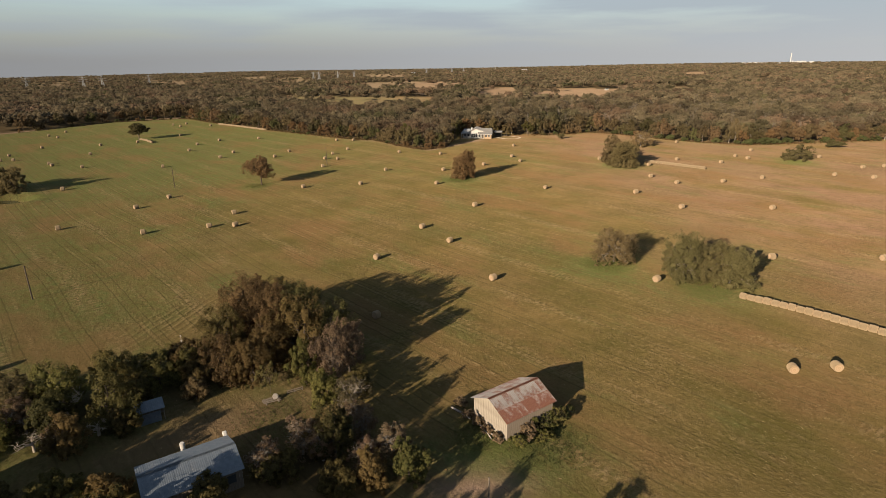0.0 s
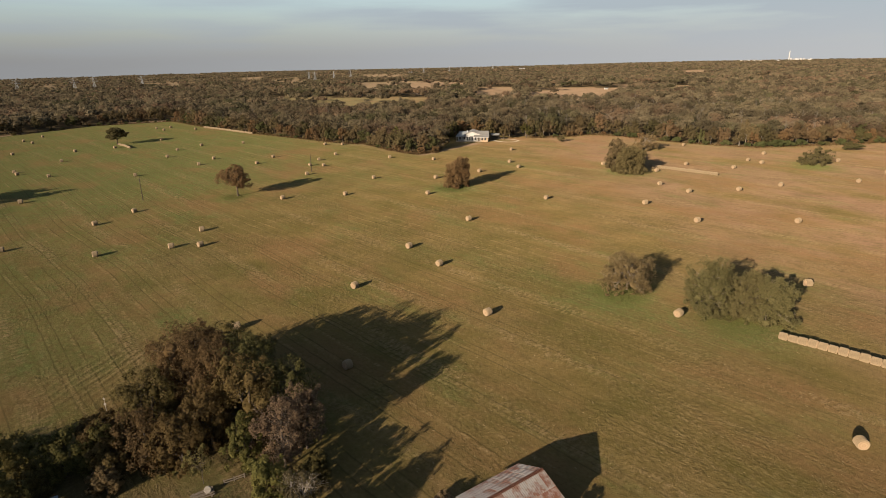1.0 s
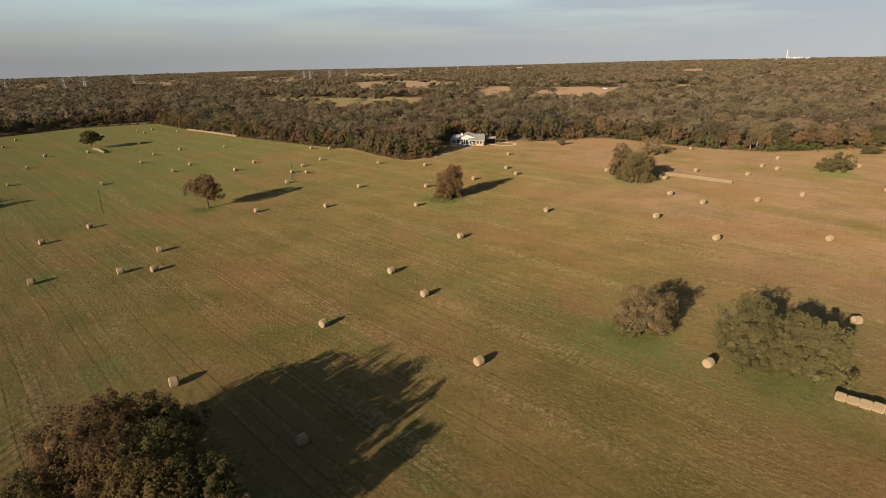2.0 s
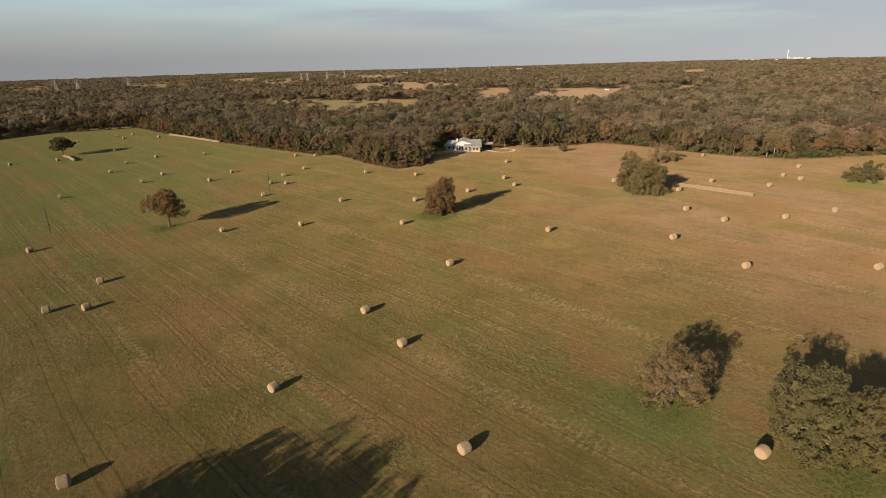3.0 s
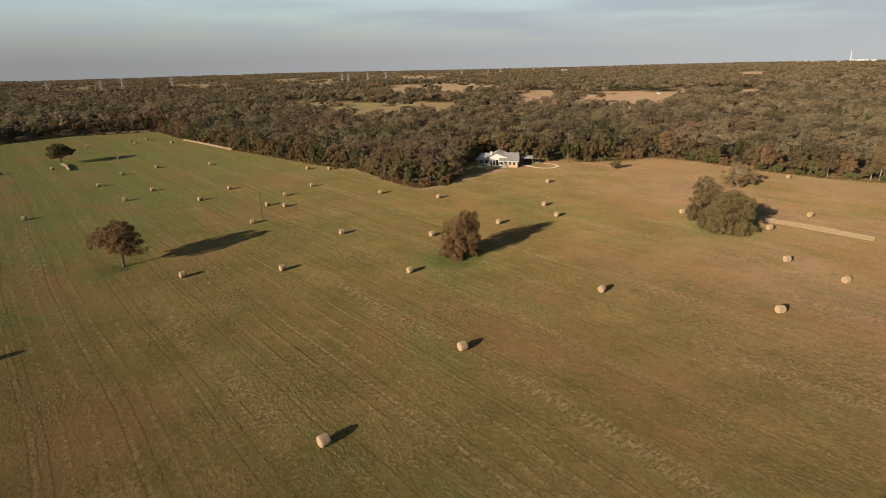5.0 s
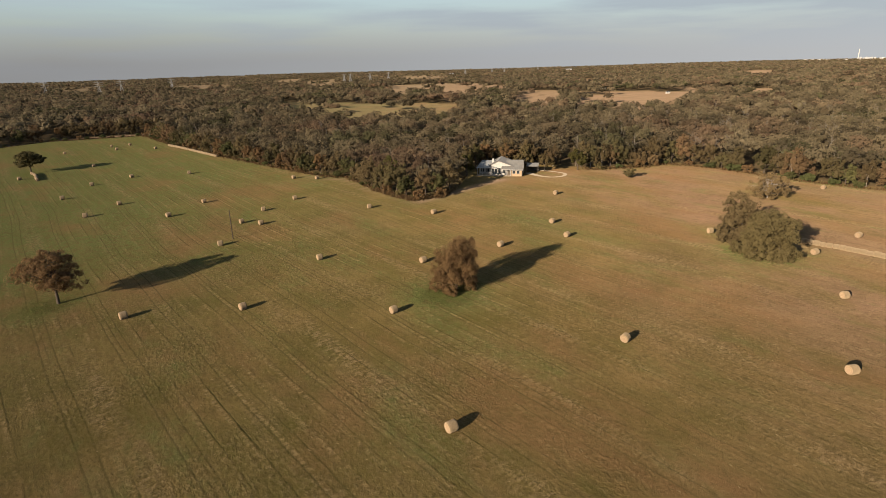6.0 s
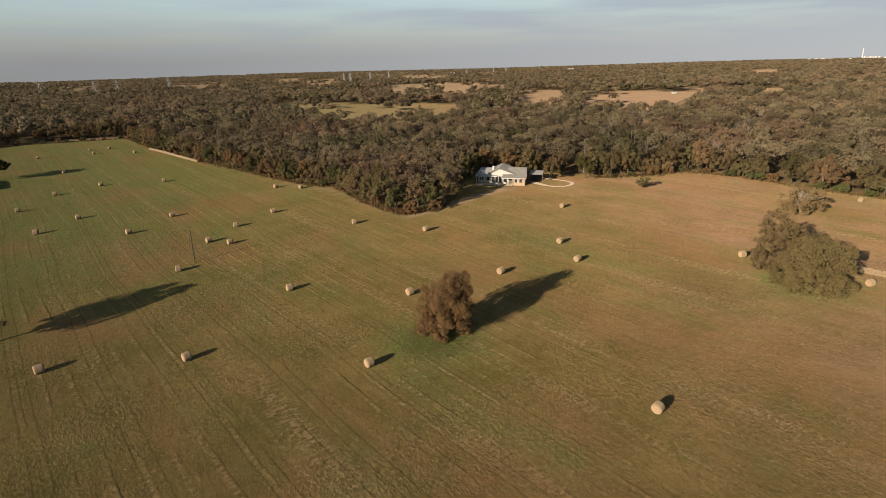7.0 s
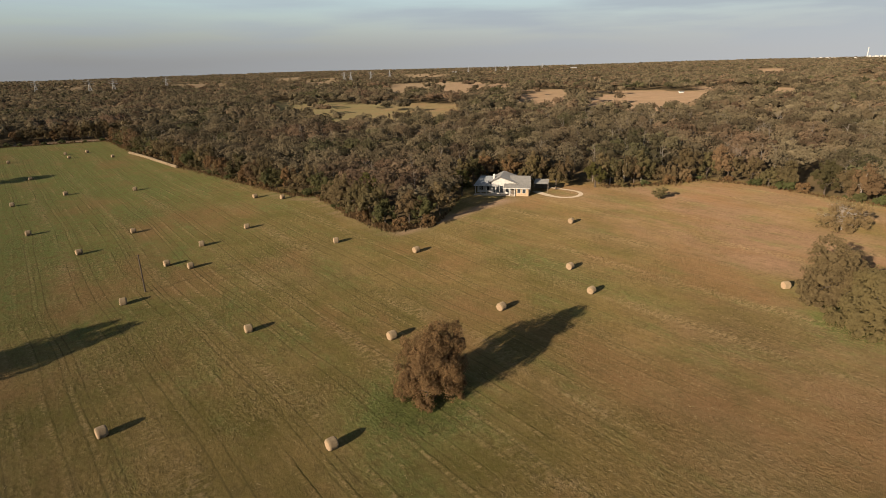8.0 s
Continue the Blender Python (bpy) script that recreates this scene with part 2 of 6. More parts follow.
def leaf_material(name, dark, light, other, per_tree="object", spread=0.5, mottle=3.0, depth=0.45, greening=0.6):
    """Foliage: every leaf clump varies a little, every tree more, in tone and in hue."""
    m = Nodes(name, 0.75)
    m.bsdf.inputs["Specular IOR Level"].default_value = 0.1
    tree = m.rand() if per_tree == "object" else m.attr("tint")
    a = m.mix(m.ramp(m.island(), (0.0, 0.1), (1.0, 0.9)), dark, light)
    hue = m.math("FRACT", m.math("MULTIPLY", tree, 13.7)) if per_tree == "object" else m.attr("grove")
    a = m.mix(m.ramp(hue, (0.0, 0.0), (0.60, 0.05), (0.85, 0.55), (1.0, 0.85)), a, other)
    a = m.mix(m.ramp(hue, (0.0, greening), (0.30, 0.0)), a, (0.054, 0.060, 0.022))
    tone = m.ramp(m.math("FRACT", m.math("MULTIPLY", tree, 7.31)), (0.0, 1.0 - spread), (1.0, 1.0 + 0.35 * spread))
    a = m.mix(1.0, a, tone, "MULTIPLY")
    a = m.mix(1.0, a, m.ramp(m.noise(mottle, 5, 0.75), (0.34, 1.0 - 0.6 * depth), (0.50, 1.0), (0.66, 1.0 + 0.5 * depth)), "MULTIPLY")
    thin = m.n.new("ShaderNodeBsdfTranslucent")
    m.l.new(a, thin.inputs["Color"])
    both = m.n.new("ShaderNodeMixShader")
    both.inputs["Fac"].default_value = 0.5
    m.l.new(m.bsdf.outputs["BSDF"], both.inputs[1])
    m.l.new(thin.outputs["BSDF"], both.inputs[2])
    m.l.new(both.outputs["Shader"], m.n["Material Output"].inputs["Surface"])
    return m.colour(a)


def simple(name, c1, c2, scale=4.0, roughness=0.85, bump=0.3, stretch=(1, 1, 1), metallic=0.0):
    m = Nodes(name, roughness, metallic)
    f = m.noise(scale, 5, 0.6, stretch)
    col = m.mix(m.ramp(f, (0.3, 0.0), (0.7, 1.0)), c1, c2)
    if bump:
        m.bump(m.noise(scale * 4, 4, 0.6, stretch), bump, 0.03)
    return m.colour(col)


M_GROUND = ground_material()
M_BARK = simple("bark", (0.035, 0.027, 0.020), (0.08, 0.062, 0.048), 3.0, 0.95, 0.6, (1, 1, 0.3))
M_PALE_BARK = simple("pale_bark", (0.12, 0.10, 0.082), (0.20, 0.175, 0.15), 3.0, 0.95, 0.5, (1, 1, 0.3))
M_GREY_BARK = simple("grey_bark", (0.085, 0.072, 0.060), (0.14, 0.122, 0.105), 3.0, 0.95, 0.5, (1, 1, 0.3))
M_DEADWOOD = simple("bleached_wood", (0.17, 0.14, 0.11), (0.28, 0.24, 0.19), 3.0, 0.95, 0.5, (1, 1, 0.3))
M_OAK = leaf_material("oak_leaves", (0.076, 0.060, 0.026), (0.138, 0.108, 0.049), (0.124, 0.087, 0.044), spread=0.25, greening=0.4)
M_PALE_OAK = leaf_material("pale_oak_leaves", (0.106, 0.079, 0.037), (0.182, 0.134, 0.068), (0.154, 0.107, 0.055), spread=0.15, greening=0.2)
M_OLIVE = leaf_material("olive_leaves", (0.074, 0.066, 0.027), (0.128, 0.112, 0.050), (0.120, 0.090, 0.043), spread=0.2, greening=0.3)
M_RUSSET = leaf_material("russet_leaves", (0.092, 0.056, 0.027), (0.176, 0.108, 0.053), (0.150, 0.096, 0.047), spread=0.12, greening=0.1)
M_BROWN = leaf_material("brown_leaves", (0.059, 0.038, 0.017), (0.135, 0.088, 0.041), (0.130, 0.088, 0.039), spread=0.25, greening=0.2)
# oak leaf colour darkened, with the farm thickets' shade put into it
M_SHADED_LEAF = leaf_material("shaded_leaves", (0.042, 0.035, 0.012), (0.111, 0.089, 0.032), (0.105, 0.070, 0.028), spread=0.3)
M_GREEN = leaf_material("green_leaves", (0.056, 0.052, 0.017), (0.120, 0.102, 0.032), (0.109, 0.082, 0.028), spread=0.35, greening=0.35)
M_YELLOW = leaf_material("yellow_leaves", (0.062, 0.065, 0.019), (0.144, 0.128, 0.039), (0.112, 0.094, 0.037), spread=0.3)
M_TWIG = leaf_material("bare_twigs", (0.075, 0.053, 0.033), (0.206, 0.143, 0.092), (0.163, 0.106, 0.070), spread=0.3)
M_EDGE = leaf_material("edge_leaves", (0.087, 0.066, 0.033), (0.145, 0.110, 0.057), (0.145, 0.091, 0.051), spread=0.35, mottle=1.5, depth=0.3, greening=0.5)
M_EDGE_GREEN = leaf_material("edge_green_leaves", (0.061, 0.061, 0.024), (0.112, 0.106, 0.045), (0.112, 0.087, 0.040), spread=0.3, mottle=1.5, depth=0.3)
M_SHRUB = leaf_material("shrub_leaves", (0.045, 0.050, 0.019), (0.082, 0.088, 0.035), (0.080, 0.076, 0.032), spread=0.25)
M_WEED = leaf_material("dry_weeds", (0.120, 0.084, 0.048), (0.225, 0.162, 0.099), (0.188, 0.120, 0.075), spread=0.2, greening=0.2)
M_WOODS = leaf_material("woods_leaves", (0.101, 0.082, 0.049), (0.146, 0.119, 0.074), (0.151, 0.099, 0.064), "tint", 0.55, 1.6, 0.3)


def blade_material(name, a, b, c):
    m = Nodes(name, 0.9)
    m.bsdf.inputs["Specular IOR Level"].default_value = 0.05
    tone = m.ramp(m.island(), (0.0, a), (0.55, b), (1.0, c))
    thin = m.n.new("ShaderNodeBsdfTranslucent")
    m.l.new(tone, thin.inputs["Color"])
    both = m.n.new("ShaderNodeMixShader")
    both.inputs["Fac"].default_value = 0.5
    m.l.new(m.bsdf.outputs["BSDF"], both.inputs[1])
    m.l.new(thin.outputs["BSDF"], both.inputs[2])
    m.l.new(both.outputs["Shader"], m.n["Material Output"].inputs["Surface"])
    return m.colour(tone)


M_STUBBLE = blade_material("cut_hay", (0.072, 0.056, 0.026), (0.100, 0.075, 0.038), (0.145, 0.108, 0.060))
M_GRASS = blade_material("long_grass", (0.050, 0.058, 0.018), (0.072, 0.074, 0.025), (0.100, 0.088, 0.036))


M_DRYGRASS = blade_material("dry_grass", (0.070, 0.044, 0.022), (0.105, 0.066, 0.034), (0.135, 0.098, 0.054))


# ---- mesh helpers ----
def mesh_from(name, verts, faces, mats=(), smooth=False):
    me = bpy.data.meshes.new(name)
    me.from_pydata([tuple(v) for v in verts], [], [tuple(f) for f in faces])
    for mt in mats:
        me.materials.append(mt)
    if smooth:
        me.polygons.foreach_set("use_smooth", [True] * len(me.polygons))
    me.update()
    return me


def mesh_arrays(name, verts, faces, mat):
    """A mesh from numpy arrays: verts (n, 3), faces (m, k)."""
    me = bpy.data.meshes.new(name)
    k = faces.shape[1]
    me.vertices.add(len(verts))
    me.vertices.foreach_set("co", verts.astype(np.float32).ravel())
    me.loops.add(faces.size)
    me.loops.foreach_set("vertex_index", faces.astype(np.int32).ravel())
    me.polygons.add(len(faces))
    me.polygons.foreach_set("loop_start", np.arange(0, faces.size, k, dtype=np.int32))
    me.polygons.foreach_set("loop_total", np.full(len(faces), k, dtype=np.int32))
    me.materials.append(mat)
    me.update(calc_edges=True)
    return me


def bm_mesh(name, bm, mat):
    me = bpy.data.meshes.new(name)
    bm.normal_update()
    bm.to_mesh(me)
    bm.free()
    for mt in (mat if isinstance(mat, (list, tuple)) else [mat]):
        me.materials.append(mt)
    return me


def part(name, bm, mat, parent, label=""):
    """Links a bmesh or a mesh as one object under a thing or a part."""
    me = bm if isinstance(bm, bpy.types.Mesh) else bm_mesh(name, bm, mat)
    ob = new(name, me)
    ob.parent = parent
    if label:
        ob["label"] = label
    return ob


def thing(name, m, label, category, group="", kind="", data=None):
    ob = new(name, data)
    ob.matrix_world = m
    return tagged(ob, label, category, group, kind)


def box(bm, x0, x1, y0, y1, z0, z1, bevel=0.0):
    r = bmesh.ops.create_cube(bm, size=1.0)
    for v in r["verts"]:
        v.co = Vector((x0 + (v.co.x + 0.5) * (x1 - x0), y0 + (v.co.y + 0.5) * (y1 - y0), z0 + (v.co.z + 0.5) * (z1 - z0)))
    if bevel:
        edges = list({e for v in r["verts"] for e in v.link_edges})
        bmesh.ops.bevel(bm, geom=edges, offset=bevel, segments=1, affect="EDGES")
    return bm


def boxed(*a, **k):
    return box(bmesh.new(), *a, **k)


def tube_arrays(points, radii, sides=6):
    """Vertices and quads of a tapered tube along points."""
    vs, fs = [], []
    pts = [Vector(p) for p in points]
    for i, p in enumerate(pts):
        d = (pts[min(i + 1, len(pts) - 1)] - pts[max(i - 1, 0)]).normalized()
        a = d.orthogonal().normalized()
        b = d.cross(a)
        for k in range(sides):
            t = 2 * math.pi * k / sides
            vs.append(p + (a * math.cos(t) + b * math.sin(t)) * radii[i])
    for i in range(len(pts) - 1):
        for k in range(sides):
            k2 = (k + 1) % sides
            fs.append((i * sides + k, i * sides + k2, (i + 1) * sides + k2, (i + 1) * sides + k))
    return vs, fs


def tubes(name, list_of, mat, sides=6):
    vs, fs = [], []
    for pts, rad in list_of:
        v, f = tube_arrays(pts, rad, sides)
        fs += [tuple(i + len(vs) for i in q) for q in f]
        vs += v
    return mesh_from(name, vs, fs, [mat], True)


# ---- trees ----
def ico(sub):
    bm = bmesh.new()
    bmesh.ops.create_icosphere(bm, subdivisions=sub, radius=1.0)
    v = np.array([w.co[:] for w in bm.verts])
    f = np.array([[w.index for w in p.verts] for p in bm.faces])
    bm.free()
    return v, f


ICO1, ICO2 = ico(1), ico(2)


def leaf_tris(rng, centres, normals, size, jitter=0.38):
    """Small three-cornered leaves at centres, turned roughly along normals; each is a quad that repeats its last corner."""
    n = len(centres)
    nn = normals / (np.linalg.norm(normals, axis=1, keepdims=True) + 1e-9) + rng.normal(0, jitter, (n, 3))
    nn /= np.linalg.norm(nn, axis=1, keepdims=True)
    a = np.cross(nn, rng.normal(0, 1, (n, 3)))
    a /= np.linalg.norm(a, axis=1, keepdims=True) + 1e-9
    b = np.cross(nn, a)
    s = size * rng.uniform(0.6, 1.4, (n, 1))
    v = np.empty((n, 3, 3))
    v[:, 0] = centres - a * s * 0.65 - b * s * 0.5
    v[:, 1] = centres + a * s * 0.65 - b * s * 0.5
    v[:, 2] = centres + b * s
    f = np.arange(n * 3).reshape(n, 3)
    return v.reshape(-1, 3), np.column_stack([f, f[:, 2:3]])


def tree_lobes(rng, h, r, base, count, flat=1.0, skirt=0):
    """Centres and radii of the lumps that make a crown between base and h."""
    mid, half = (h + base) / 2, (h - base) / 2
    out = []
    for i in range(count):
        t = 2 * math.pi * (i * 0.381966 + rng.uniform(-0.08, 0.08)) * 1.0
        u = rng.uniform(-0.75, 0.85)
        w = math.sqrt(max(0.0, 1 - u * u)) * rng.uniform(0.35, 0.76) * (1 - 0.3 * max(0.0, u))
        lr = rng.uniform(0.28, 0.50)
        out.append(((w * r * math.cos(t * 2.1), w * r * math.sin(t * 2.1), mid + u * half * 0.62 * flat), lr * r, lr * half * 1.05))
    out.append(((0, 0, mid), 0.60 * r, 0.76 * half))
    # low boughs that sweep to the ground
    for i in range(skirt):
        t = 2 * math.pi * (i + rng.uniform(-0.25, 0.25)) / skirt
        q, lr = rng.uniform(0.55, 0.74) * r, rng.uniform(0.26, 0.38) * r
        out.append(((q * math.cos(t), q * math.sin(t), lr * 0.55), lr, lr * 0.95))
    return out


def crown_mesh(name, rng, lobes, leaves, leaf, mat, core=0.80):
    """Leaves gathered in sprays at the tips of the boughs, round rough hidden lumps added to block light."""
    leaves, leaf = int(leaves * 1.3), leaf * 1.02
    cs = np.array([l[0] for l in lobes])
    ss = np.array([[l[1], l[1], l[2]] for l in lobes])
    heart = cs.mean(axis=0)
    # tips spread over the outside of the lumps, none deep inside a neighbour
    want = int(np.clip(leaves / 70, 24, 420))
    tips, outs, rads = [], [], []
    for _ in range(14):
        k = rng.choice(len(cs), want, p=(ss[:, 0] ** 2) / (ss[:, 0] ** 2).sum())
        d = rng.normal(0, 1, (want, 3))
        d[:, 2] += 0.25
        d /= np.linalg.norm(d, axis=1, keepdims=True)
        p = cs[k] + d * ss[k] * rng.uniform(0.64, 1.08, (want, 1))
        deep = np.min(np.linalg.norm((p[:, None] - cs[None]) / ss[None], axis=2), axis=1)
        ok = (deep > 0.68) & (p[:, 2] > 0.05)
        tips.append(p[ok]), outs.append(d[ok]), rads.append(ss[k][ok] * rng.uniform(0.20, 0.40, (ok.sum(), 1)))
        if sum(len(q) for q in tips) >= want:
            break
    tips, outs, rads = np.vstack(tips)[:want], np.vstack(outs)[:want], np.vstack(rads)[:want]
    away = tips - heart
    away /= np.linalg.norm(away, axis=1, keepdims=True) + 1e-9
    m = len(tips)
    n = int(leaves * 0.82)
    size = rng.uniform(0.5, 1.5, m)
    pick = rng.choice(m, n, p=size / size.sum())
    d = rng.normal(0, 1, (n, 3)) + 0.55 * outs[pick]
    d /= np.linalg.norm(d, axis=1, keepdims=True)
    cen = tips[pick] + d * rads[pick] * rng.triangular(0.3, 0.9, 1.2, (n, 1))
    face = 0.75 * d + 0.45 * away[pick] + np.array([0, 0, 0.15])
    # thinner leaf between the sprays
    k = rng.choice(len(cs), leaves - n)
    e = rng.normal(0, 1, (leaves - n, 3))
    e /= np.linalg.norm(e, axis=1, keepdims=True)
    cen = np.vstack([cen, cs[k] + e * ss[k] * rng.uniform(0.40, 0.84, (leaves - n, 1))])
    face = np.vstack([face, e])
    cen[:, 2] = np.maximum(cen[:, 2], 0.04)
    v, f = leaf_tris(rng, cen, face, leaf, 0.30)
    vs, fs, off = [v], [f], len(v)
    if core > 0:
        iv, it = ICO2 if leaves > 9000 else ICO1
        for c, q in zip(cs, ss):
            v = c + iv * q * (0.42 * core * (1 + rng.normal(0, 0.22, (len(iv), 1))))
            v[:, 2] = np.maximum(v[:, 2], -0.05)
            vs.append(v), fs.append(np.column_stack([it, it[:, 2:3]]) + off)
            off += len(v)
    return split_faces(name, np.vstack(vs), np.vstack(fs), mat)


def split_faces(name, v, f, mat):
    """A mesh of quads and of triangles (a quad that repeats its last corner)."""
    tri = f[:, 2] == f[:, 3]
    q, t = f[~tri], f[tri][:, :3]
    me = bpy.data.meshes.new(name)
    me.vertices.add(len(v))
    me.vertices.foreach_set("co", v.astype(np.float32).ravel())
    idx = np.concatenate([q.ravel(), t.ravel()]).astype(np.int32)
    me.loops.add(len(idx))
    me.loops.foreach_set("vertex_index", idx)
    me.polygons.add(len(q) + len(t))
    tot = np.concatenate([np.full(len(q), 4), np.full(len(t), 3)]).astype(np.int32)
    me.polygons.foreach_set("loop_start", np.concatenate([[0], np.cumsum(tot)[:-1]]).astype(np.int32))
    me.polygons.foreach_set("loop_total", tot)
    me.materials.append(mat)
    me.update(calc_edges=True)
    return me


def limb_mesh(rng, h, r, base, lobes, trunk_r, mat, twigs=0):
    """Tapered trunk with limbs that reach into the lumps of the crown."""
    top = base + (h - base) * 0.55
    lean = rng.normal(0, 0.12, 2) * r * 0.3
    spine = [(0, 0, -0.1), (lean[0] * 0.3, lean[1] * 0.3, base * 0.6 + 0.2), (lean[0], lean[1], top)]
    parts = [(spine, [trunk_r * 1.25, trunk_r, trunk_r * 0.4])]
    for c, lr, lz in lobes:
        z0 = rng.uniform(0.35, 0.85) * top
        start = Vector((lean[0] * z0 / top, lean[1] * z0 / top, z0))
        end = Vector(c)
        bend = start.lerp(end, 0.5) + Vector((0, 0, 0.12 * r))
        parts.append(([start, bend, end], [trunk_r * 0.5, trunk_r * 0.33, trunk_r * 0.12]))
        for k in range(twigs):
            d = Vector(rng.normal(0, 1, 3))
            d.z = abs(d.z) * 0.7
            d.normalize()
            p = bend.lerp(end, rng.uniform(0.2, 1.0))
            q = p + Vector((d.x * lr, d.y * lr, d.z * lz)) * rng.uniform(0.8, 1.25)
            parts.append(([p, p.lerp(q, 0.5) + Vector(rng.normal(0, 0.08, 3)) * r * 0.4, q], [trunk_r * 0.14, trunk_r * 0.09, trunk_r * 0.03]))
    return tubes("trunk", parts, mat, 5)


def tree(name, seed, x, y, h, r, base, label, category="tree", leaves=2600, leaf=0.34, mat=None, bark=None, lobes=10, core=0.86,
         trunk_r=None, group="", flat=1.0, twigs=0, turn=0.0, squash=1.0, z=0.0, skirt=0):
    rng = np.random.default_rng(seed)
    lb = tree_lobes(rng, h, r, base, lobes, flat, skirt)
    root = thing(name, Matrix.Translation((x, y, z)) @ pose(0, 0, 0, 0, 0, turn) @ Matrix.Diagonal((1, squash, 1, 1)), label, category, group)
    part("trunk", limb_mesh(rng, h, r, base, lb, trunk_r or 0.03 * h, bark or M_BARK, twigs), None, root)
    if leaves:
        part("crown", crown_mesh("crown", rng, lb, leaves, leaf, mat or M_OAK, core), None, root)
    return root


# ---- the lie of the land ----
EDGE_X = [-900, -600, -320, -248, -222, -180, -147, -100, -64, -43, -34, -24, -16, -8, 1, 4, 7, 8.5, 30, 40, 51, 68, 77, 90, 105, 118, 134, 160, 200, 300, 600, 900]
EDGE_Y = [-200, 60, 270, 330, 392, 414, 379, 336, 306, 289, 287, 271, 262, 254, 259, 271, 296, 305, 305, 300, 298, 302, 307, 298, 277, 265, 255, 258, 264, 252, 190, 100]


def edge(x):
    """Where the woods begin, as y over x."""
    return np.interp(x, EDGE_X, EDGE_Y)


def land(x, y):
    """Height of the ground: level round the field, falling slowly away in the distance."""
    x, y = np.asarray(x, float), np.asarray(y, float)
    dx, dy = x - 10, y - 70
    r = np.hypot(dx, dy)
    s = np.maximum(0, r - 450)
    ang = np.arctan2(dx, np.maximum(dy, 1.0))
    west = np.clip((-0.05 - ang) / 0.6, 0, 1)
    fade = np.clip((r - 600) / 900, 0, 1)
    east = np.clip((ang - 0.0) / 0.6, 0, 1)
    return -s * (0.0082 + 0.0030 * west - 0.0058 * east) + fade * 5.0 * np.sin(x / 610 + 1.3) * np.cos(y / 530)


def inside(x, y, poly):
    """Whether points lie in a polygon of the plan."""
    x, y = np.asarray(x), np.asarray(y)
    hit = np.zeros(x.shape, bool)
    for (x0, y0), (x1, y1) in zip(poly, poly[1:] + poly[:1]):
        c = (y0 > y) != (y1 > y)
        with np.errstate(divide="ignore", invalid="ignore"):
            hit ^= c & (x < (x1 - x0) * (y - y0) / (y1 - y0) + x0)
    return hit


# bare or grassy clearings among the woods
CLEARINGS = [
    [(107, 715), (133, 736), (173, 779), (233, 765), (148, 519), (115, 500), (98, 514), (80, 494), (71, 487)],
    [(-219, 748), (-159, 684), (-131, 691), (-100, 652), (-39, 657), (-11, 634), (-3, 465), (-28, 445), (-64, 441), (-84, 441), (-105, 476), (-140, 536)],
    [(-186, 1325), (-94, 1467), (30, 1255), (51, 1117), (38, 780), (11, 736), (-28, 714), (-69, 822), (-117, 911)],
    [(47, 770), (67, 730), (95, 751), (66, 516), (44, 512), (33, 549)],
    [(-557, 1949), (-544, 2282), (-261, 1217), (-253, 1036), (-336, 1243)],
    [(-809, 2368), (-746, 2482), (-458, 1589), (-497, 1516)],
    [(-308, 2389), (-160, 2595), (-104, 1794), (-198, 1612)],
    [(-1306, 1842), (-1124, 1775), (-751, 1235), (-832, 1227)],
    [(-909, 1789), (-740, 1791), (-476, 1207), (-626, 1279)],
    [(262, 1010), (300, 1000), (262, 900), (240, 905)],
    [(252, 829), (270, 829), (186, 600), (172, 590)],
    [(786, 1923), (847, 1887), (560, 1281), (516, 1295)],
    [(680, 1272), (716, 1276), (478, 888), (453, 883)],
    [(240, 1601), (287, 1602), (177, 1011), (148, 1005)],
    [(330, 817), (349, 822), (246, 610), (233, 607)],
    [(-136, 1023), (-111, 1030), (-67, 708), (-83, 703)],
]

FIELD_TREES = [(7.3, 187), (-57.8, 179.7), (67, 210), (33.5, 104), (46, 92.5), (-156, 298), (-116, 168), (8, 51), (132, 213)]


def glades(x, y):
    """Openings of dry grass that thin out the woods farther off."""
    r = np.hypot(x - 10, y - 70)
    g = np.array([noise.noise(Vector((a / 150, b / 210, 7.7))) + 0.6 * noise.noise(Vector((a / 52, b / 60, 2.2))) for a, b in zip(x, y)])
    return (g > 0.34 - 0.10 * np.clip((r - 600) / 1500, 0, 1)) & (r > 620)


def smooth(a, lo, hi):
    t = np.clip((a - lo) / (hi - lo), 0, 1)
    return t * t * (3 - 2 * t)


def steps(lo, hi, fine_lo, fine_hi, step, growth=1.09):
    mid = list(np.arange(fine_lo, fine_hi + step, step))
    up, d = [], step
    while (up or mid)[-1] < hi:
        d *= growth
        up.append((up or mid)[-1] + d)
    down, d = [], step
    while (down or [mid[0]])[-1] > lo:
        d *= growth
        down.append((down or [mid[0]])[-1] - d)
    return np.array(down[::-1] + mid + up)


def pond_axes(x, y):
    """Distances along and across the pond from its middle."""
    a = radians(-28)
    return (x + 127.5) * math.cos(a) + (y - 163.5) * math.sin(a), -(x + 127.5) * math.sin(a) + (y - 163.5) * math.cos(a)


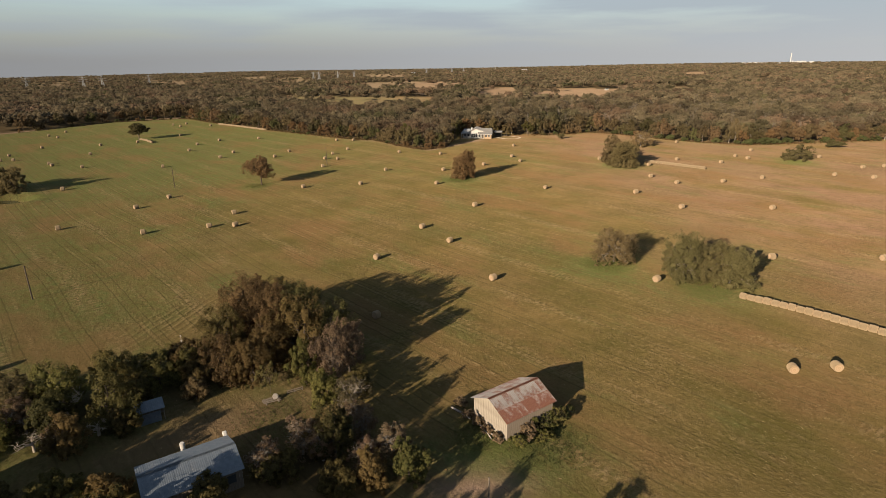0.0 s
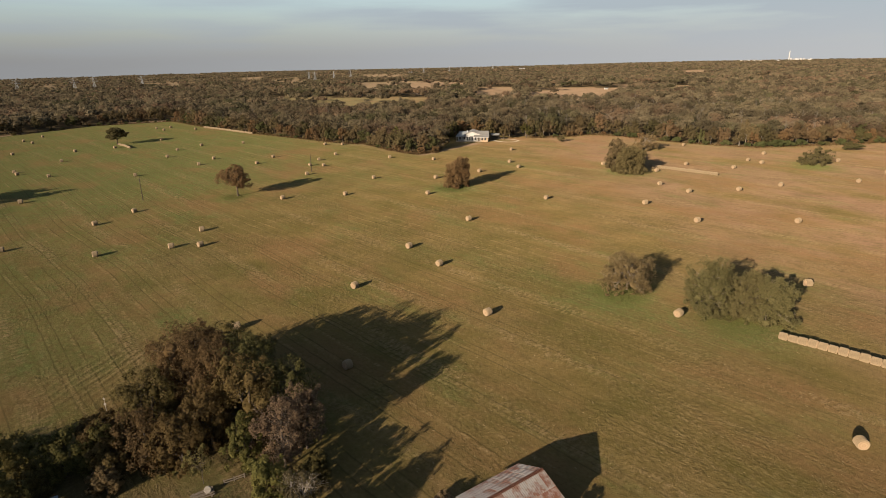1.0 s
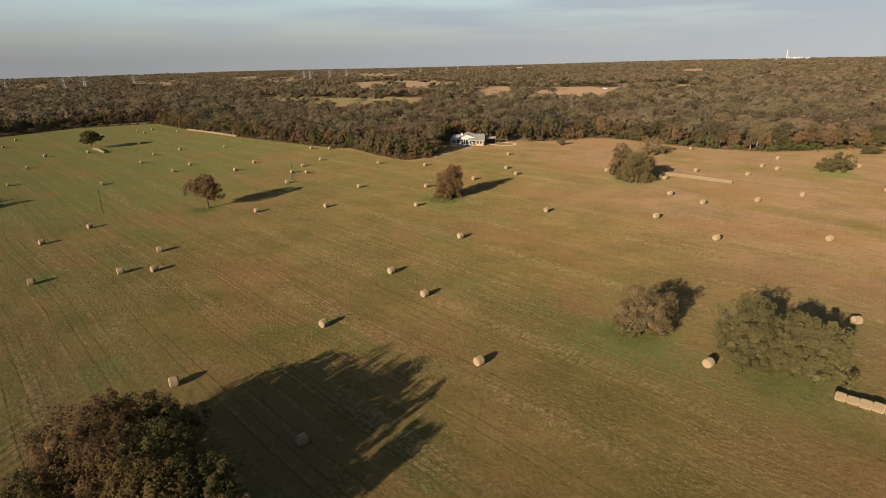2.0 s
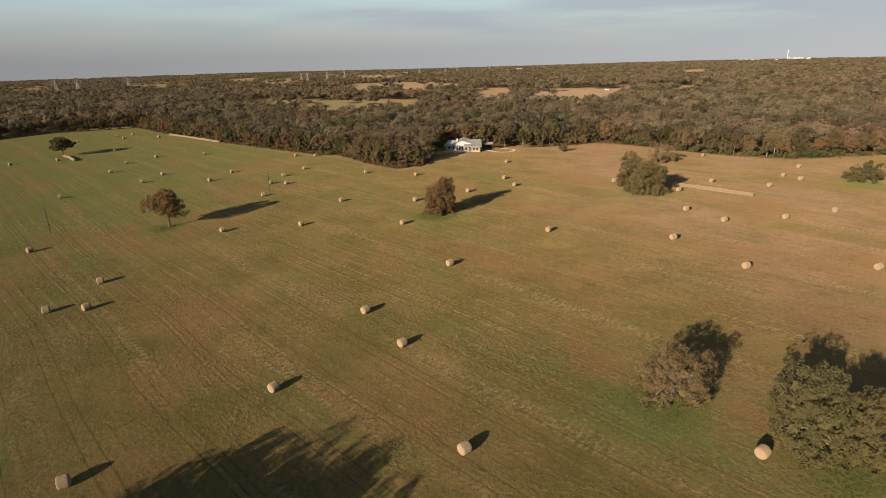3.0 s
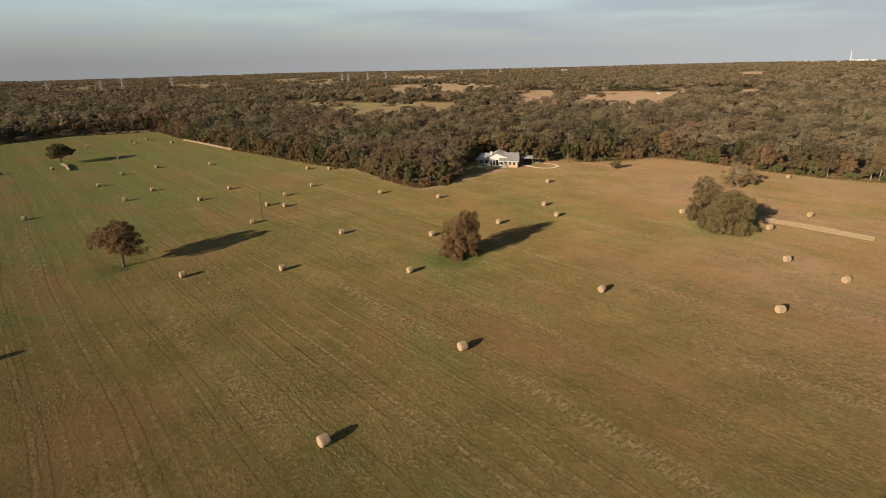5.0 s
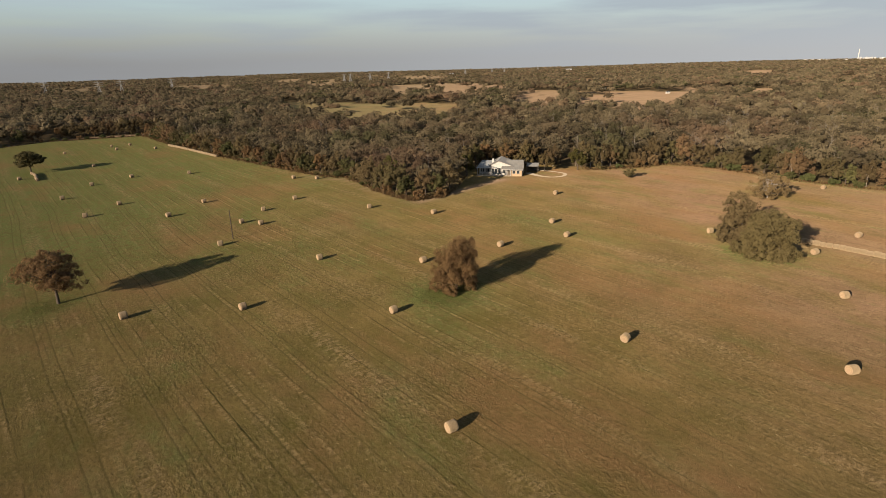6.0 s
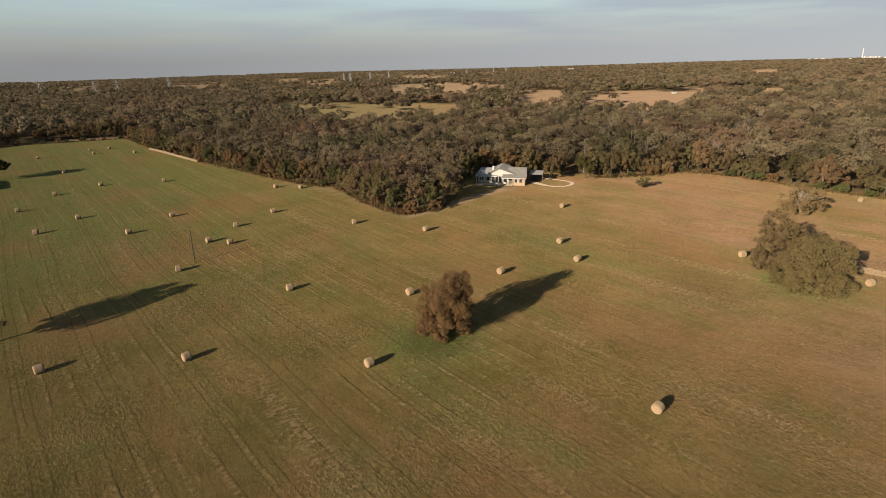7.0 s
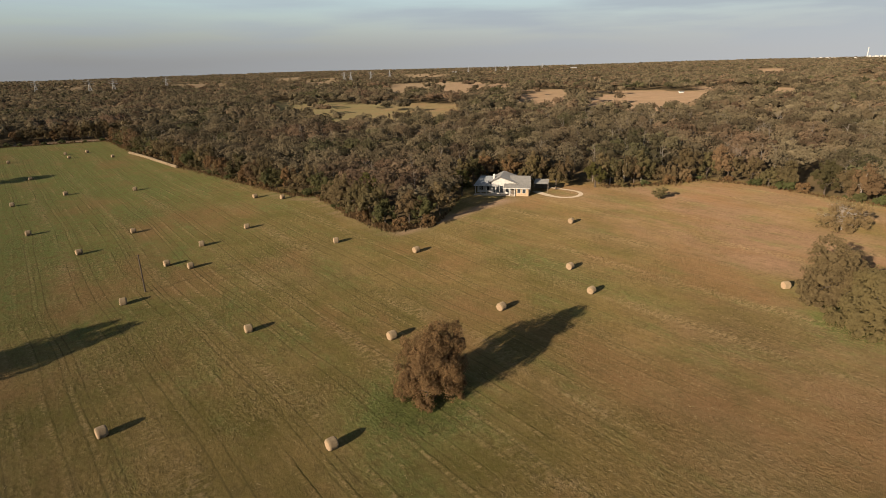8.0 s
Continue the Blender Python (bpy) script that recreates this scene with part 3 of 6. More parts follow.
def build_ground():
    xs, ys = steps(-5200, 5200, -250, 220, 2.5), steps(-3000, 5200, 20, 420, 2.5)
    X, Y = np.meshgrid(xs, ys)
    x, y = X.ravel(), Y.ravel()
    z = land(x, y)
    # a dug pond below the clump of oaks, with its bank
    pu, pv = pond_axes(x, y)
    rim = np.hypot(pu / 9.5, pv / 4.6)
    z = z - 2.3 * smooth(1.1 - rim, 0.0, 0.5) + 0.7 * np.exp(-((rim - 1.3) / 0.22) ** 2)
    nx, ny = len(xs), len(ys)
    i = np.arange(nx * ny).reshape(ny, nx)
    f = np.stack([i[:-1, :-1], i[:-1, 1:], i[1:, 1:], i[1:, :-1]], -1).reshape(-1, 4)
    me = mesh_arrays("ground", np.column_stack([x, y, z]), f, M_GROUND)
    me.polygons.foreach_set("use_smooth", np.ones(len(me.polygons), bool))
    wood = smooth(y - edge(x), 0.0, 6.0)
    bare = np.zeros_like(x)
    for c in CLEARINGS:
        k = inside(x, y, c)
        wood[k] = 0.0
        bare[k] = 0.28 if c is CLEARINGS[1] else 0.62
    far = np.hypot(x - 10, y - 70) > 560
    k = np.zeros(len(x), bool)
    k[far] = glades(x[far], y[far])
    wood[k] = 0.0
    bare[k] = np.maximum(bare[k], 0.55)
    # dry hay ground to the east, greener meadow to the west
    tan = smooth(x + 0.16 * (y - 150), 14, 95) * (1 - smooth(y - edge(x), -6, 0)) * (1 - 0.6 * smooth(-y, -95, -40))
    green = 0.66 * smooth(-x, 15, 105) + 0.28 * smooth(-x, -30, 40) * smooth(y, 150, 205) + 0.5 * smooth(-x, -15, 50) * smooth(-y, -125, -60)
    for tx, ty in FIELD_TREES:
        d = np.hypot(x - tx + 2.0, (y - ty + 2.5))
        green = np.maximum(green, 1.7 * np.exp(-(d / 7.0) ** 2))
    # damp, greener hollows across the hayfield
    for x0, y0, x1, y1, w in ((20, 112, 48, 84, 3.5), (2, 176, 22, 160, 3.0), (60, 222, 80, 200, 4.0), (20, 232, 40, 212, 2.5)):
        t = np.clip(((x - x0) * (x1 - x0) + (y - y0) * (y1 - y0)) / ((x1 - x0) ** 2 + (y1 - y0) ** 2), 0, 1)
        d = np.hypot(x - x0 - t * (x1 - x0), y - y0 - t * (y1 - y0))
        green = np.maximum(green, 0.6 * np.exp(-(d / w) ** 2))
    # leaf litter and dry grass in the farmyard
    ca, sa = math.cos(radians(33)), math.sin(radians(33))
    yu, yv = (x + 27) * ca + (y - 50.5) * sa, -(x + 27) * sa + (y - 50.5) * ca
    yard = np.exp(-(yu / 13) ** 2 - (yv / 3.6) ** 2)
    tan = np.maximum(tan, 0.4 * yard)
    green = green * (1 - 0.8 * yard)
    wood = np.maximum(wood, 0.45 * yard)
    # floor painted darker under the farm thickets, to deepen the shade there
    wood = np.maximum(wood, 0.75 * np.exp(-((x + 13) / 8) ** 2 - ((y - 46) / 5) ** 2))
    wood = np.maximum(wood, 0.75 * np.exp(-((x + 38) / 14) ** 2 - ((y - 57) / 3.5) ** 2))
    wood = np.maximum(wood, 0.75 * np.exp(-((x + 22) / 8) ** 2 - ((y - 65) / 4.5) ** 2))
    # worn track along the wood's edge and the lane behind the west boundary
    bare = np.maximum(bare, 0.5 * np.exp(-((y - edge(x) + 5.0) / 1.1) ** 2) * smooth(-x, -8, 12) * smooth(x, -62, -40))
    bare = np.maximum(bare, 0.85 * np.exp(-((y - edge(x) - 5.0) / 4.0) ** 2) * smooth(-x, 178, 190))
    for x0, y0, x1, y1 in ((-6, 250, 4.7, 263.4), (4.7, 263.4, 11.4, 272.7), (11.4, 272.7, 19, 281)):
        t = np.clip(((x - x0) * (x1 - x0) + (y - y0) * (y1 - y0)) / ((x1 - x0) ** 2 + (y1 - y0) ** 2), 0, 1)
        d = np.hypot(x - x0 - t * (x1 - x0), y - y0 - t * (y1 - y0))
        bare = np.maximum(bare, 0.8 * np.exp(-(d / 1.5) ** 2))
    bare = np.maximum(bare, 0.15 * yard)
    # trodden earth near the farm sheds
    bare = np.maximum(bare, 0.95 * np.exp(-((x - 3.0) / 4.5) ** 2 - ((y - 42.6) / 2.0) ** 2))
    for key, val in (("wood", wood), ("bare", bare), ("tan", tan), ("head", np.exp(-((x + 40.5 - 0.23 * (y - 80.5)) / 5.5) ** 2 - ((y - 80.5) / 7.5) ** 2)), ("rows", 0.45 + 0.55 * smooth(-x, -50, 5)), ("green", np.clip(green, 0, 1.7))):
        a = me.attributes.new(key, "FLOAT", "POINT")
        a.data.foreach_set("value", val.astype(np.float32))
    ob = new("ground", me)
    tagged(ob, "mown hayfield of dry grass among distant woods", "ground", kind="structure")


build_ground()


def pond():
    """Still dark water at the bottom of the dug hollow."""
    m = Nodes("pond_water", 0.12)
    m.bsdf.inputs["Specular IOR Level"].default_value = 0.5
    m.bump(m.noise(2.5, 4, 0.6), 0.08, 0.02)
    mat = m.colour(m.mix(m.noise(0.4, 3, 0.6), (0.012, 0.014, 0.012), (0.022, 0.022, 0.016)))
    bm = bmesh.new()
    a = radians(-28)
    ring = []
    for k in range(40):
        t = 2 * math.pi * k / 40
        u, v = 8.6 * math.cos(t), 3.9 * math.sin(t)
        ring.append(bm.verts.new((-127.5 + u * math.cos(a) - v * math.sin(a), 163.5 + u * math.sin(a) + v * math.cos(a), -1.5)))
    bm.faces.new(ring)
    tagged(new("water", bm_mesh("water", bm, mat)), "still dark pond water in a dug hollow", "water", kind="structure")


pond()


# ---- woods ----
def scatter(rng, step, keep, lo, hi):
    """Jittered grid of places (x, y) ahead of the path, where keep says so."""
    gx = np.arange(-hi, hi, step)
    gy = np.arange(-300, hi + 200, step)
    X, Y = np.meshgrid(gx, gy)
    x = (X + rng.uniform(-0.42, 0.42, X.shape) * step).ravel()
    y = (Y + rng.uniform(-0.42, 0.42, X.shape) * step).ravel()
    dx, dy = x - 8, y - 60
    d = np.hypot(x - 13, y - 131)
    ok = (d >= lo) & (d < hi) & (np.abs(np.arctan2(dx, dy)) < radians(45)) & (np.hypot(dx, dy) < 4950)
    x, y = x[ok], y[ok]
    k = keep(x, y)
    return x[k], y[k]


def in_woods(x, y, margin=1.5):
    ok = y > edge(x) + margin + np.where(x < -178, 13.0, 0.0)
    ok &= ~glades(x, y)
    lone = np.array([noise.noise(Vector((a / 23, b / 23, 4.7))) for a, b in zip(x, y)]) > 0.62
    few = np.array([noise.noise(Vector((a / 31, b / 31, 9.2))) for a, b in zip(x, y)]) > 0.36
    for c in CLEARINGS:
        ok &= ~inside(x, y, c) | (lone if c is CLEARINGS[0] else few)
    return ok & ~((x > 6) & (x < 44) & (y < 303))


def woods(name, seed, step, lo, hi, leaves, leaf, core, h_range, r_range, label, margin=1.5):
    rng = np.random.default_rng(seed)
    x, y = scatter(rng, step, lambda a, b: in_woods(a, b, margin), lo, hi)
    # thin, patchy far woods
    n = len(x)
    h = rng.uniform(*h_range, n)
    r = rng.uniform(*r_range, n)
    z = land(x, y)
    tint = rng.uniform(0, 1, n)
    grove = np.array([noise.noise(Vector((a / 60, b / 60, 0.3))) for a, b in zip(x, y)])
    tint = np.clip(tint * 0.85 + 0.07 + 0.15 * grove, 0, 1)
    clan = np.array([noise.noise(Vector((a / 38, b / 52, 5.1))) for a, b in zip(x, y)])
    clan = np.clip(0.5 + 0.75 * clan + rng.normal(0, 0.15, n), 0, 1)
    iv, it = core
    nv = len(iv)
    V, F, T, C = [], [], [], []
    # rough heart of each crown
    k = (0.28 if leaves > 100 else 0.58) * (1 + rng.normal(0, 0.20, (n, nv, 1)))
    s = np.stack([r, r, h * 0.33], -1)[:, None, :]
    cen = np.stack([x, y, z + h * 0.64], -1)
    vv = cen[:, None, :] + iv[None] * s * k
    ff = it[None] + (np.arange(n) * nv)[:, None, None]
    V.append(vv.reshape(-1, 3))
    f3 = ff.reshape(-1, 3)
    F.append(np.column_stack([f3, f3[:, 2:3]]))
    T.append(np.repeat(tint, nv)), C.append(np.repeat(clan, nv))
    off = n * nv
    # boughs stand out from it, each a lump of leaf clumps
    boughs = 12 if leaves > 60 else 5
    lump = rng.normal(0, 1, (n, boughs, 3))
    lump[..., 2] = np.abs(lump[..., 2]) * rng.choice([1, 1, 1, -0.5], (n, boughs))
    lump /= np.linalg.norm(lump, axis=2, keepdims=True)
    at = cen[:, None, :] + lump * s * rng.uniform(0.42, 0.78, (n, boughs, 1))
    big = rng.uniform(0.24, 0.46, (n, boughs, 1))
    pick = rng.integers(0, boughs, (n, leaves))
    row = np.arange(n)[:, None]
    d = rng.normal(0, 1, (n, leaves, 3)) + 0.7 * lump[row, pick] + np.array([0, -0.15, 0.25])
    d /= np.linalg.norm(d, axis=2, keepdims=True)
    c = at[row, pick] + d * s * big[row, pick] * rng.uniform(0.8, 1.15, (n, leaves, 1))
    v, f = leaf_tris(rng, c.reshape(-1, 3), d.reshape(-1, 3), leaf, 0.33)
    V.append(v), F.append(f + off), T.append(np.repeat(tint, leaves * 3)), C.append(np.repeat(clan, leaves * 3))
    me = split_faces(name, np.vstack(V), np.vstack(F), M_WOODS)
    for key, val in (("tint", T), ("grove", C)):
        a = me.attributes.new(key, "FLOAT", "POINT")
        a.data.foreach_set("value", np.concatenate(val).astype(np.float32))
    ob = new(name, me)
    tagged(ob, label, "woods", kind="stuff")
    return n


woods("woods", 11, 7.9, 0, 330, 360, 0.42, ICO1, (7.0, 11.5), (3.6, 5.3), "dense oak woods in olive and brown autumn leaf", 4.0)
woods("woods", 12, 8.4, 330, 700, 66, 0.92, ICO1, (6.5, 11.0), (3.6, 5.4), "brown and olive woods beyond the hayfield")
woods("woods", 13, 10.5, 700, 1600, 16, 1.9, ICO1, (6.0, 11.0), (3.8, 6.0), "distant brown woods fading to the skyline")
woods("woods", 14, 18, 1600, 2900, 3, 3.0, ICO1, (6.0, 11.0), (5.5, 9.0), "far woods towards the skyline")
woods("woods", 15, 33, 2900, 4900, 2, 4.5, ICO1, (7.0, 11.0), (10, 17), "far woods along the skyline")


def bare_trees():
    """Leafless grey trees that stand up among the crowns of the woods."""
    rng = np.random.default_rng(17)
    n = 620
    x, y = rng.uniform(-150, 230, n), rng.uniform(255, 460, n)
    k = in_woods(x, y, 2.0) & (rng.uniform(0, 1, n) < np.where(x > 30, 0.75, 0.35))
    parts = []
    for px, py in zip(x[k], y[k]):
        z, h = float(land(px, py)), rng.uniform(7.5, 11.0)
        lean = rng.normal(0, 0.5, 2)
        top = Vector((px + lean[0], py + lean[1], z + h))
        foot = Vector((px, py, z))
        parts.append(([foot, foot.lerp(top, 0.5) + Vector(rng.normal(0, 0.15, 3)), top], [0.13, 0.09, 0.03]))
        for _ in range(5):
            p = foot.lerp(top, rng.uniform(0.45, 0.85))
            q = p + Vector((rng.normal(0, 1.3), rng.normal(0, 1.3), rng.uniform(1.0, 2.4)))
            parts.append(([p, p.lerp(q, 0.5) + Vector((0, 0, 0.25)), q], [0.055, 0.04, 0.02]))
    me = tubes("bare_trees", parts, M_GREY_BARK, 4)
    tagged(new("bare_trees", me), "leafless grey trees standing among the oak woods", "woods", kind="stuff")


bare_trees()


def edge_trees():
    """The trees of the wood's near edge, one by one, from a few models."""
    rng = np.random.default_rng(5)
    models = []
    mats = [M_EDGE, M_EDGE, M_EDGE_GREEN, M_EDGE, M_RUSSET, M_EDGE, M_EDGE, M_EDGE]
    words = ["oak at the wood's edge with olive-brown leaves", "broad oak with dull brown leaves at the field's edge", "green-leaved tree at the edge of the woods",
             "oak with sparse brown leaves and a pale trunk", "russet autumn tree at the edge of the woods", "olive-brown oak among other trees",
             "leafy olive shrub-like tree beside the field", "tall oak with brown and olive leaves"]
    for i in range(8):
        h = [9, 8.5, 7.5, 10, 7, 9.5, 5.5, 10.5][i]
        models.append(tree("oak_tree", 100 + i, 0, 0, h, [4.3, 4.7, 3.9, 4.1, 3.6, 4.4, 3.5, 4.4][i], [0.3, 0.2, 0.1, 0.7, 0.2, 0.4, 0.0, 0.6][i], words[i], leaves=2100, leaf=0.25,
                           mat=mats[i], lobes=7, bark=M_PALE_BARK if i == 3 else M_BARK, trunk_r=0.2, group="trees at the wood's edge"))
    places = []
    xs = np.arange(-250, 205, 3.6)
    for x in xs:
        for row in (1.5,):
            px = x + rng.uniform(-1.5, 1.5)
            py = edge(px) + row + rng.uniform(-1.2, 1.8) + (13 if px < -178 else 0)
            if 5 < px < 44 and py < 303:
                continue
            places.append((px, py))
    # the point of the wood that juts into the field
    used = set()
    for px, py in places:
        k = int(rng.integers(0, 8))
        s = rng.uniform(0.82, 1.12)
        m = Matrix.Translation((px, py, float(land(px, py)))) @ pose(0, 0, 0, 0, 0, rng.uniform(0, 360))
        if k not in used:
            used.add(k)
            ob = models[k]
            ob.matrix_basis = m
        else:
            ob = copy_thing(models[k], m)
        ob.scale = (s, s, s * rng.uniform(0.9, 1.1))


edge_trees()


# ---- single trees of the field ----
tree("oak_tree", 21, 7.4, 187.2, 9.5, 4.2, 0.4, "lone round oak in russet-brown leaf standing in the hayfield", leaves=34000, leaf=0.10, mat=M_RUSSET, lobes=17, core=0.80, flat=1.2, twigs=2, skirt=4)
tree("oak_tree", 22, -57.8, 179.8, 8.8, 4.7, 1.9, "umbrella-shaped oak on a bare trunk, thin brown leaves", leaves=9500, leaf=0.16, mat=M_RUSSET, lobes=20, core=0.0, twigs=8, trunk_r=0.24, flat=1.25)
tree("oak_tree", 23, 65.4, 204.8, 9.4, 5.8, -1.0, "wide dark olive oak beside a row of hay bales", leaves=17000, leaf=0.19, mat=M_OLIVE, lobes=17, flat=1.2, core=0.78, skirt=10)
tree("oak_tree", 24, 64.8, 215.0, 9.8, 5.4, -1.0, "wide olive-brown oak, crown grown together with its neighbour", leaves=13000, leaf=0.19, mat=M_EDGE, lobes=15, flat=1.2, core=0.76, skirt=9)
tree("oak_tree", 25, 87.5, 253.0, 7.2, 5.2, -0.4, "half-bare spreading oak with thin grey-brown leaves", leaves=3600, leaf=0.22, mat=M_PALE_OAK, bark=M_PALE_BARK, core=0.35, twigs=9, lobes=15, flat=1.3, trunk_r=0.2)
tree("bush", 26, 57.8, 281.4, 2.9, 2.7, 0.1, "small rounded bush alone on the dry field", "bush", leaves=1100, leaf=0.18, mat=M_EDGE, lobes=6)
tree("oak_tree", 27, -156.5, 298.0, 8.4, 6.0, 1.8, "spreading dark oak beside a row of bales", leaves=5200, leaf=0.28, mat=M_OAK, lobes=13, flat=0.9)
for i, (x, y, h, r) in enumerate(((-131, 171.5, 8.0, 4.4), (-137, 175.5, 8.4, 4.6), (-139, 169.5, 7.4, 4.2), (-144, 173, 8.2, 4.6))):
    tree("oak_tree", 30 + i, x, y, h, r, 0.3, "dark oak in a clump above a small pond", leaves=3600, leaf=0.26, mat=M_OAK, group="clump of oaks in the meadow", lobes=13, skirt=5)
tree("oak_tree", 35, 132.5, 213.5, 6.6, 5.0, 0.0, "low spreading tree with grey-brown leaves", leaves=4200, leaf=0.24, mat=M_EDGE, flat=1.1, lobes=14, twigs=3, skirt=6)
tree("bush", 36, 166.0, 243.0, 3.6, 4.0, 0.1, "broad green bush near the wood's edge", "bush", leaves=1800, leaf=0.26, mat=M_EDGE_GREEN)
tree("oak_tree", 57, 33.0, 103.6, 6.5, 4.7, -0.4, "small oak with thin brown leaves, grass beneath", leaves=12500, leaf=0.11, mat=M_PALE_OAK, bark=M_PALE_BARK, lobes=19, core=0.55, twigs=9, flat=1.2, skirt=5)
tree("oak_tree", 38, 43.2, 94.7, 8.0, 4.7, -0.9, "rounded oak with olive-brown leaves, joined to another", leaves=18000, leaf=0.12, mat=M_OLIVE, bark=M_PALE_BARK, lobes=20, core=0.74, twigs=7, flat=1.2, skirt=6)
tree("oak_tree", 39, 49.2, 91.0, 7.2, 4.3, -0.9, "olive oak at the head of a row of bales", leaves=16500, leaf=0.12, mat=M_OLIVE, bark=M_PALE_BARK, lobes=20, core=0.74, twigs=7, flat=1.2, skirt=6)
tree("oak_tree", 40, 46.4, 92.4, 7.7, 3.8, -0.9, "low olive oak wedged between two larger ones", leaves=9000, leaf=0.12, mat=M_OLIVE, lobes=14, core=0.80, twigs=3, flat=1.35)

